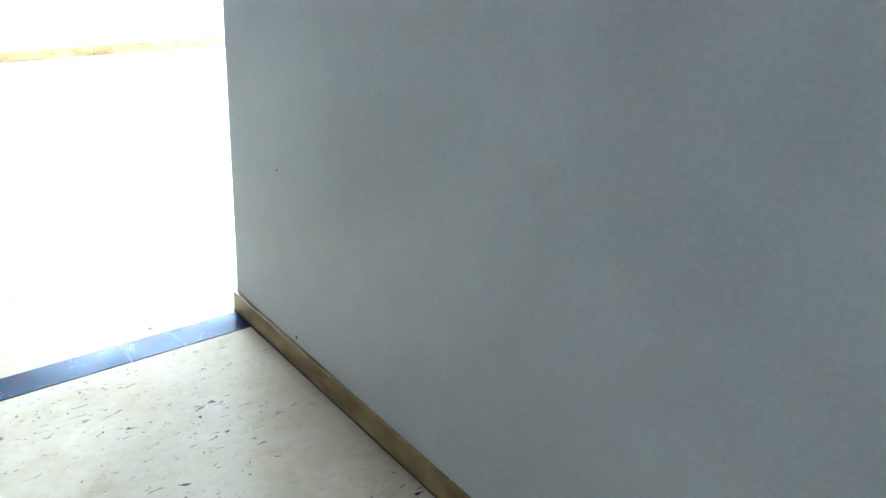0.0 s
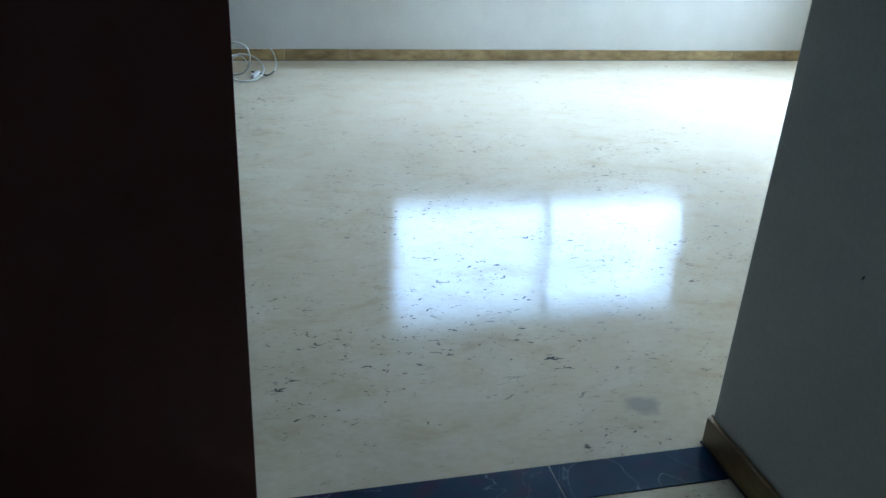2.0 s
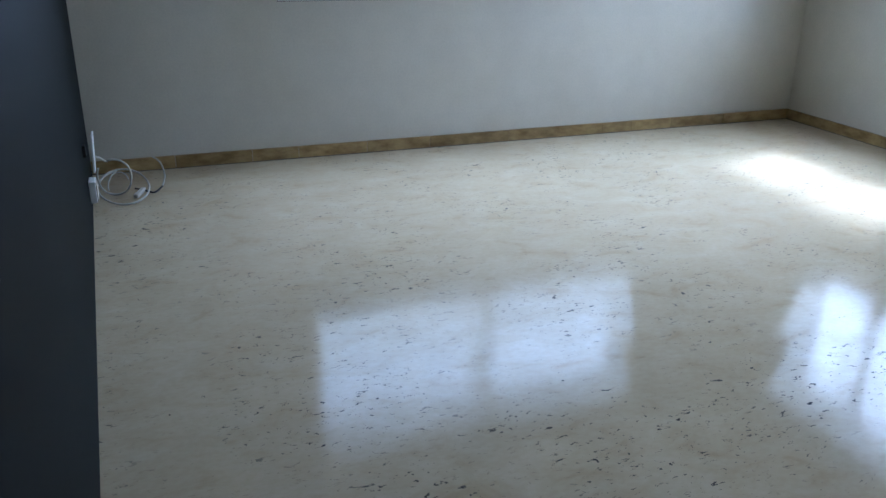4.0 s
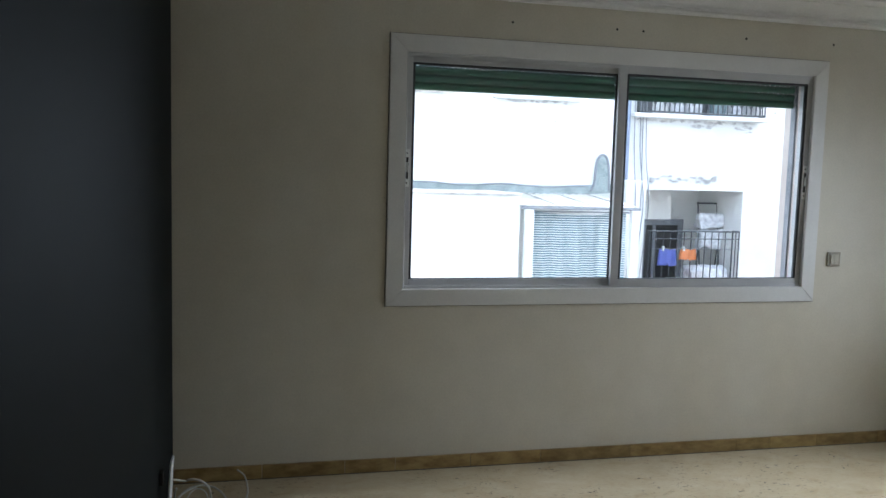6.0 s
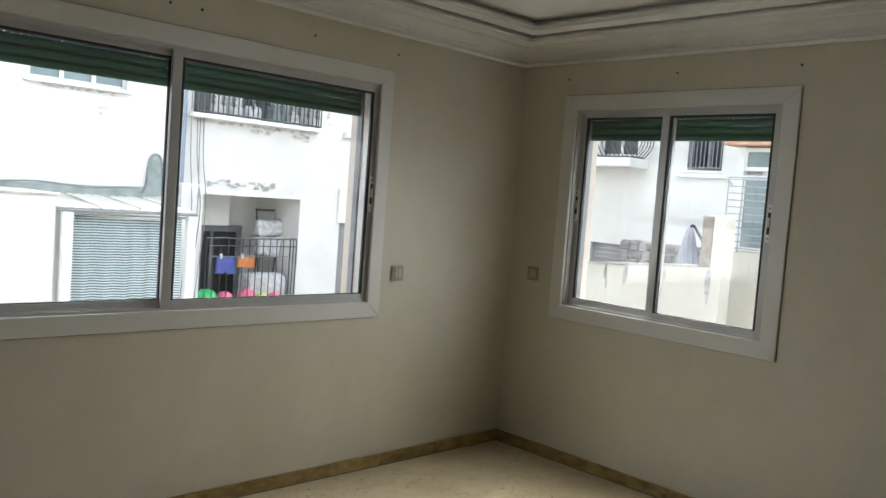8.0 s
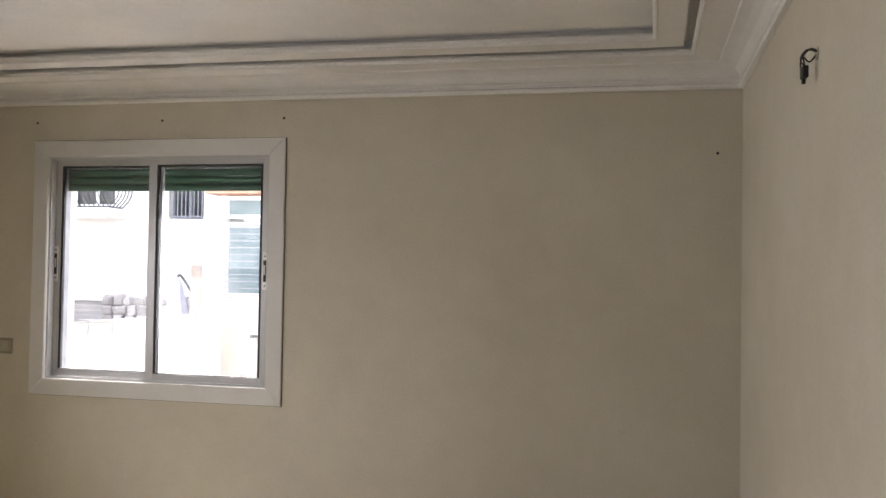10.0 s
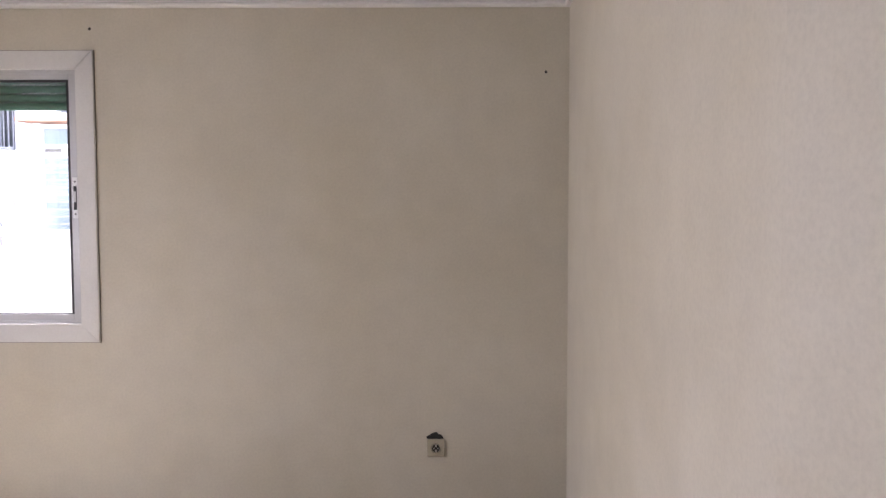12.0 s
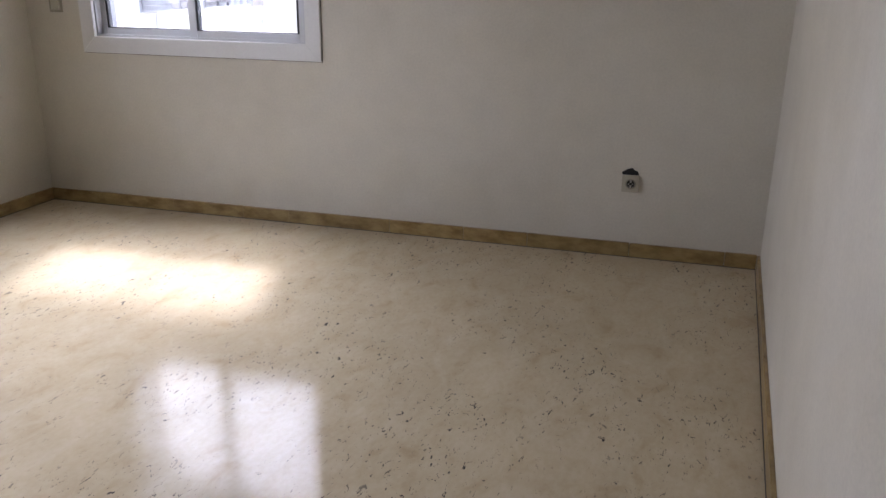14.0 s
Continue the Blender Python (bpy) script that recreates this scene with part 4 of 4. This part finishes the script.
part("door_leaf", one_box(3.1, 3.8, 1.41, 1.44, -1.35 + Z, 0.46 + Z), M_BLACK, lg, "dark door leaf")
bm = bmesh.new()
rails(bm, (2.36, -0.2, 0), (4.1, -0.2, 0), -1.3 + Z, 0.46 + Z, 0.125, 0.01)
rod(bm, (2.36, -0.2, 0.33 + Z), (4.1, -0.2, 0.33 + Z), 0.01, 6)
rails(bm, (4.1, -0.2, 0), (4.1, -0.01, 0), -1.3 + Z, 0.46 + Z, 0.1, 0.01)
part("railing", bm, M_IRON, lg, "thin dark iron railing")
rack = thing("drying_rack", pose(4.12, 9.55, -1.23), "folding drying rack with folded laundry in a loggia", "drying rack")
bm = bmesh.new()
for x in (-0.15, 0.25):
    rod(bm, (x, -0.1, 0), (x + 0.05, 0.3, 2.3), 0.014)
    rod(bm, (x, 0.35, 0), (x + 0.05, 0.1, 2.1), 0.014)
rod(bm, (-0.12, 0.3, 2.28), (0.32, 0.3, 2.28), 0.014)
part("frame", bm, M_IRON, rack)
for k, (z, h) in enumerate(((1.45, 0.35), (1.82, 0.3))):
    bm = one_box(-0.2, 0.28, 0.0, 0.22, z, z + h, 0.05)
    bmesh.ops.subdivide_edges(bm, edges=bm.edges[:], cuts=3, use_grid_fill=True)
    for v in bm.verts:
        v.co += 0.05 * noise.noise_vector(v.co * 5 + Vector((k, 0, 0)))
    part("laundry", bm, M_CLOTH, rack, smooth=True)
bundle = thing("laundry_bag", pose(3.88, 9.35, -1.23), "grey and white laundry heap on a loggia floor", "laundry")
bm = one_box(-0.35, 0.42, -0.25, 0.25, 0.0, 1.15, 0.1)
bmesh.ops.subdivide_edges(bm, edges=bm.edges[:], cuts=3, use_grid_fill=True)
for v in bm.verts:
    v.co += Vector((1, 1, 0.4 if v.co.z > 0.1 else 0)) * (0.09 * noise.noise(v.co * 4))
part("heap", bm, M_CLOTH, bundle, smooth=True)


def garment(name, x, w, h, material, label):
    t = thing(name, pose(x, 8.74, 0.285), label, "clothes")
    bm = bmesh.new()
    n = 10
    grid = []
    for i in range(n + 1):
        col = []
        for j in range(9):
            u, q = i / n, j / 8
            notch = 0.35 * h if j == 8 and 0.4 < u < 0.6 else 0
            col.append(bm.verts.new(((u - 0.5) * w * (1 + 0.1 * q), 0.02 * math.sin(u * 9 + q), -q * h + notch + 0.01 * math.sin(u * 7))))
        grid.append(col)
    for i in range(n):
        for j in range(8):
            bm.faces.new((grid[i][j], grid[i + 1][j], grid[i + 1][j + 1], grid[i][j + 1]))
    bmesh.ops.solidify(bm, geom=bm.faces[:], thickness=0.012)
    part("cloth", bm, material, t, smooth=True)
    part("peg", one_box(-w * 0.3, -w * 0.3 + 0.02, -0.03, 0.03, -0.03, 0.05), M_PLUG, t)
    return t


garment("shorts", 2.83, 0.33, 0.29, M_BLUE, "blue shorts hung on a loggia railing")
garment("towel", 3.22, 0.3, 0.19, M_ORANGE, "orange cloth hung on a loggia railing")
part("line", rod(bmesh.new(), (2.36, -0.26, 0.16 + Z), (4.1, -0.26, 0.16 + Z), 0.006, 5), M_GREYIRON, lg)


def tub(x, y, z, r, material, label):
    t = thing("plastic_basin", pose(x, y, z), label, "basin", "plastic basins on the loggia")
    bm = bmesh.new()
    n = 18
    rings = []
    for rr, zz in ((0.02, 0.0), (r * 0.55, 0.0), (r * 0.8, 0.1 * r), (r * 0.97, 0.6 * r), (r, 1.0 * r), (r * 0.85, 1.4 * r), (r * 0.5, 1.65 * r), (0.02, 1.7 * r)):
        rings.append([bm.verts.new((rr * math.cos(2 * math.pi * i / n), rr * math.sin(2 * math.pi * i / n), zz)) for i in range(n)])
    for a, b in zip(rings, rings[1:]):
        for i in range(n):
            bm.faces.new((a[i], a[(i + 1) % n], b[(i + 1) % n], b[i]))
    part("shell", bm, material, t, smooth=True)
    part("foot", rod(bmesh.new(), (0, 0, -0.66), (0, 0, 0.0), r * 0.5, 12), M_GREYIRON, t)
    return t


for x, r, m_, l in ((2.64, 0.17, M_GREENPL, "green"), (2.98, 0.14, M_PINK, "pink"), (3.4, 0.16, M_PINK, "large pink"), (3.69, 0.12, M_LIME, "lime green"), (3.96, 0.12, M_PINK, "small pink")):
    tub(x, 8.98, -0.57, r, m_, l + " plastic basin on a stand in the loggia")

# low extension with awning and striped curtain
ext = thing("extension_building", pose(0.1, 7.5, -3.2), "low white rendered extension with a flat top", "building")
bm = one_box(-9.0, -0.4, 0, 1.46, 0, 1.06 + Z)
part("wall", bm, M_RENDER, ext)
part("coping", one_box(-9.0, -0.38, -0.03, 1.46, 1.0605 + Z, 1.1 + Z, 0.01), M_PEEL, ext)
aw = thing("awning", pose(0.1, 7.5, -3.2), "sloping whitish corrugated awning on metal brackets", "awning")
bm = bmesh.new()
cols = []
for i in range(61):
    x = -0.42 + 1.9 * i / 60
    dz = 0.009 * math.sin(i * 1.55)
    cols.append([bm.verts.new((x, y, z + dz)) for y, z in ((-0.15, 0.93 + Z), (1.46, 1.06 + Z))])
for a, b in zip(cols, cols[1:]):
    bm.faces.new((a[0], b[0], b[1], a[1]))
bmesh.ops.solidify(bm, geom=bm.faces[:], thickness=0.01)
part("sheet", bm, M_SHEET, aw)
part("front_bar", rod(bmesh.new(), (-0.42, -0.13, 0.895 + Z), (1.48, -0.13, 0.895 + Z), 0.022), M_GREYIRON, aw)
for x in (0.1, 0.65, 1.2):
    part("bracket", rod(bmesh.new(), (x, -0.15, 0.95 + Z), (x + 0.02, 1.4, 1.076 + Z), 0.009, 6), M_PEEL, aw)
for x in (-0.28, 1.42):
    part("post", one_box(x - 0.06, x + 0.06, -0.12, -0.02, 0, 0.87 + Z), M_WHITEFRAME, aw)
cur = thing("striped_curtain", pose(0.1, 7.5, 0.12), "blue-green and white striped curtain hung under an awning", "curtain")
bm = bmesh.new()
cols = []
for i in range(81):
    x = -0.2 + 1.5 * i / 80
    cols.append([bm.verts.new((x + 0.02 * q, 0.02 + (0.02 + 0.03 * q) * math.sin(i * 0.45 + 0.6 * q) + 0.03 * math.sin(i * 0.13), 0.84 - 2.6 * q - 0.035 * math.sin(math.pi * i / 80) * (1 - q))) for q in (0, 0.15, 0.4, 0.7, 1)])
for a, b in zip(cols, cols[1:]):
    for j in range(4):
        bm.faces.new((a[j], b[j], b[j + 1], a[j + 1]))
bmesh.ops.solidify(bm, geom=bm.faces[:], thickness=0.004)
part("cloth", bm, M_STRIPE, cur, smooth=True)
part("rail", rod(bmesh.new(), (-0.27, 0.02, 0.845), (1.42, 0.02, 0.845), 0.012), M_GREYIRON, cur)

Z = 3.2
# the buildings to the east, seen through the smaller window (u runs to the south, v outwards)
EAST = pose(0, 0, 0, 0, 0, -90)
east = thing("house", pose(11.0, -0.27, -3.2, 0, 0, -90), "pale rendered house with a bellied balcony and barred window", "house")
holes = [(-5.4, -4.66, 2.45 + Z, 3.75 + Z), (-7.6, -6.55, -0.9 + Z, 0.8 + Z), (-7.6, -6.6, 2.7 + Z, 4.6 + Z), (-3.9, -3.3, 3.12 + Z, 3.9 + Z)]
part("wall", holed(-16, 0.5, 0, 9.0, 0.3, holes), M_RENDER, east)
part("roof", one_box(-16.1, 0.6, -0.2, 6, 9.001, 9.2, 0.02), M_PEEL, east)
pane_window(east, -5.4, -4.66, 0.16, 2.45 + Z, 3.75 + Z, 2, M_GREYIRON)
bm = bmesh.new()
rails(bm, (-5.38, -0.03, 0), (-4.68, -0.03, 0), 2.5 + Z, 3.7 + Z, 0.085, 0.012)
part("window_bars", bm, M_GREYIRON, east, "grey iron window bars")
part("ledge", one_box(-5.6, -4.5, -0.1, -0.001, 2.3 + Z, 2.36 + Z, 0.01), M_RENDER, east)
pane_window(east, -7.6, -6.6, 0.16, 2.7 + Z, 4.6 + Z, 2, sill=False)
pane_window(east, -3.9, -3.3, 0.16, 3.12 + Z, 3.9 + Z, 2, M_GREYIRON)
bal = thing("balcony", pose(0, 0, 0), "", "")
bal.parent = east
part("slab", one_box(-8.2, -6.3, -0.7, -0.001, 2.44 + Z, 2.63 + Z, 0.015), M_RENDER, bal)
bm = bmesh.new()
rails(bm, (-8.15, -0.5, 0), (-6.4, -0.5, 0), 2.66 + Z, 3.6 + Z, 0.1, 0.011, 0.22)
rails(bm, (-6.4, -0.5, 0), (-6.4, -0.05, 0), 2.66 + Z, 3.6 + Z, 0.1, 0.011, 0.2, (1, 0, 0))
part("railing", bm, M_IRON, bal, "bellied iron railing")
bm = bmesh.new()
for k in range(17):
    box(bm, -7.6, -6.55, 0.1, 0.13, -0.9 + Z + k * 0.1, -0.9 + Z + k * 0.1 + 0.097, None, 0.008)
part("garage_shutter", bm, M_SHUT, east, "grey slatted metal shutter")
bm = one_box(-6.55, -3.0, -0.4, -0.002, 0, 0.93 + Z, 0.03)
bmesh.ops.subdivide_edges(bm, edges=[e for e in bm.edges if e.calc_length() > 1], cuts=24, use_grid_fill=True)
for v in bm.verts:
    if v.co.y < -0.05:
        v.co += 0.05 * noise.noise_vector(v.co * 3.5)
part("rubble_base", bm, M_RUBBLE, east, "rough rubble stone base")
stones = random.Random(21)
for row in range(4):
    u = -6.5
    while u < -3.1:
        w, h = stones.uniform(0.16, 0.34), stones.uniform(0.13, 0.2)
        bm = one_box(-w / 2, w / 2, -0.09, 0.09, -h / 2, h / 2, 0.03)
        for v in bm.verts:
            v.co += 0.03 * noise.noise_vector(v.co * 6 + Vector((u, row, 0)))
            v.co += Vector((u + w / 2, -0.42 + stones.uniform(-0.001, 0.001), 0.28 + row * 0.185 + Z))
        part("stone", bm, M_STONES, east)
        u += w + 0.02

yard = thing("yard_wall", pose(6.5, -0.15, -3.2, 0, 0, -90), "stained cream rendered yard wall with a coping", "yard wall")
bm = bmesh.new()
box(bm, -12.0, -2.03, 0, 0.2, 0, 0.76 + Z)
bmesh.ops.subdivide_edges(bm, edges=[e for e in bm.edges if e.calc_length() > 5], cuts=20)
for v in bm.verts:
    if v.co.z > 1:
        v.co.z += 0.084 * (v.co.x + 4) - 0.06 + 0.012 * noise.noise((v.co.x * 3, 0, 0))
part("wall", bm, M_CREAM, yard)
bm = bmesh.new()
box(bm, -12.0, -2.39, -0.03, 0.23, 0.762 + Z, 0.79 + Z)
bmesh.ops.subdivide_edges(bm, edges=[e for e in bm.edges if e.calc_length() > 5], cuts=20)
for v in bm.verts:
    v.co.z += 0.084 * (v.co.x + 4) - 0.06 + 0.012 * noise.noise((v.co.x * 3, 0, 0))
part("coping", bm, M_PEEL, yard)
part("stone_post", one_box(-2.38, -2.212, 0.012, 0.3, 0, 1.56 + Z, 0.012), M_STONEPOST, yard, "pinkish bare stone post")
part("cream_post", one_box(-2.21, -2.035, 0.008, 0.3, 0, 1.575 + Z, 0.012), M_CREAM, yard)

glasshouse = thing("annex_house", pose(7.5, -0.17, -3.2, 0, 0, -90), "cream rendered annex with a glazed veranda and iron grille", "house")
part("wall", holed(-2.62, 4.0, 0, 1.07 + Z, 0.25, []), M_CREAM, glasshouse)
part("wall_upper", holed(-1.2, 4.0, 1.0705 + Z, 6.5, 0.25, []), M_RENDER, glasshouse)
pane_window(glasshouse, -2.4, -1.2, 0.08, 1.08 + Z, 2.2 + Z, 2, M_WHITEFRAME, M_SKYGLASS, False)
pane_window(glasshouse, -2.4, -1.2, 0.08, 2.26 + Z, 2.6 + Z, 2, M_WHITEFRAME, M_SKYGLASS, False)
part("corner_post", one_box(-2.5, -2.4, 0.06, 0.18, 1.0705 + Z, 2.61 + Z), M_WHITEFRAME, glasshouse)
part("canopy", one_box(-2.65, -1.2, -0.15, 2.0, 2.62 + Z, 2.67 + Z, 0.01), M_BRICK, glasshouse, "terracotta-edged canopy slab")
part("side_wall", one_box(-2.45, -2.2, 0.25, 3.0, 0, 2.6 + Z), M_RENDER, glasshouse)
bm = bmesh.new()
for k in range(11):
    z = 1.12 + k * 0.1 + Z
    rod(bm, (-2.5, -0.12, z), (-1.7, -0.12, z), 0.009, 5)
for u in (-2.52, -2.3, -1.72):
    rod(bm, (u, -0.12, 1.06 + Z), (u, -0.12, 2.16 + Z), 0.012, 6)
rod(bm, (-2.53, -0.12, 2.15 + Z), (-1.7, -0.12, 2.15 + Z), 0.014, 6)
for u in (-2.52, -1.72):
    for z in (1.1, 2.1):
        rod(bm, (u, -0.12, z + Z), (u, 0.0, z - 0.06 + Z), 0.01, 5)
part("iron_grille", bm, M_PALEIRON, glasshouse, "grey iron window grille")
ac = thing("air_conditioner", pose(7.5, -0.17, -2.62 + Z - 0.02, 0, 0, -90), "white outdoor air conditioner unit on a wall", "air conditioner")
part("case", one_box(-1.8, -1.1, -0.33, -0.03, 0.0, 0.42, 0.015), M_WHITEFRAME, ac)
bm = bmesh.new()
for r in (0.16, 0.12, 0.08, 0.04):
    tube(bm, [(-1.5 + r * math.cos(a * math.pi / 10), -0.336, 0.21 + r * math.sin(a * math.pi / 10)) for a in range(21)], 0.006, 4)
part("fan_grille", bm, M_BLACK, ac)
part("fan", rod(bmesh.new(), (-1.5, -0.334, 0.21), (-1.5, -0.3295, 0.21), 0.165, 24), M_SHUT, ac)
for u in (-1.8, -1.2):
    part("bracket", one_box(u, u + 0.04, -0.34, -0.0, -0.05, -0.001), M_GREYIRON, ac)
streaks = random.Random(11)
for u, top, n in ((-2.22, 0.8, 9), (-3.55, 0.7, 5), (-3.9, 0.68, 3), (-2.9, 0.75, 3)):
    for k in range(n):
        z = top - 0.06 - streaks.uniform(0, 0.09) * k
        patch(yard, u + streaks.uniform(-0.03, 0.03), 0.0, z + Z, streaks.uniform(0.006, 0.018), streaks.uniform(0.05, 0.13), streaks.uniform(0, 40), "stain", M_FLAKE)
umb = thing("folded_umbrella", pose(8.5, 3.53, -3.2), "closed lilac-grey cantilever garden umbrella", "umbrella")
bm = bmesh.new()
rings = []
for r, z in ((0.24, 3.2), (0.2, 3.5), (0.17, 3.85), (0.125, 4.15), (0.075, 4.4), (0.05, 4.5), (0.012, 4.57)):
    rings.append([bm.verts.new((r * (1 + 0.2 * (i % 2)) * math.cos(i * math.pi / 10), r * (1 + 0.2 * (i % 2)) * math.sin(i * math.pi / 10), z)) for i in range(20)])
for a, b in zip(rings, rings[1:]):
    for i in range(20):
        bm.faces.new((a[i], a[(i + 1) % 20], b[(i + 1) % 20], b[i]))
bm.faces.new(rings[0])
part("canopy", bm, M_LILAC, umb)
part("tie_band", rod(bmesh.new(), (0, 0, 4.2), (0, 0, 4.25), 0.125, 14), M_LILAC, umb)
part("arm", tube(bmesh.new(), smooth_path([(0, 0, 4.5), (0.0, -0.03, 4.58), (0.02, -0.1, 4.52), (0.03, -0.3, 4.2), (0.03, -0.42, 3.9), (0.03, -0.45, 0.0)]), 0.022), M_IRON, umb)
part("base_plate", one_box(-0.3, 0.35, -0.75, -0.15, 0.0, 0.08, 0.01), M_STONEPOST, umb)
rock = thing("rubble_heap", pose(6.3, 1.3, -3.2), "heap of grey rubble stone beside the yard wall", "rubble")
bm = bmesh.new()
bmesh.ops.create_icosphere(bm, subdivisions=3, radius=1.0)
for v in bm.verts:
    v.co = Vector((v.co.x * 0.5, v.co.y * 0.42, max(0, v.co.z + 0.2) * 2.75)) + 0.09 * noise.noise_vector(v.co * 2.5)
part("stones", bm, M_RUBBLE, rock)
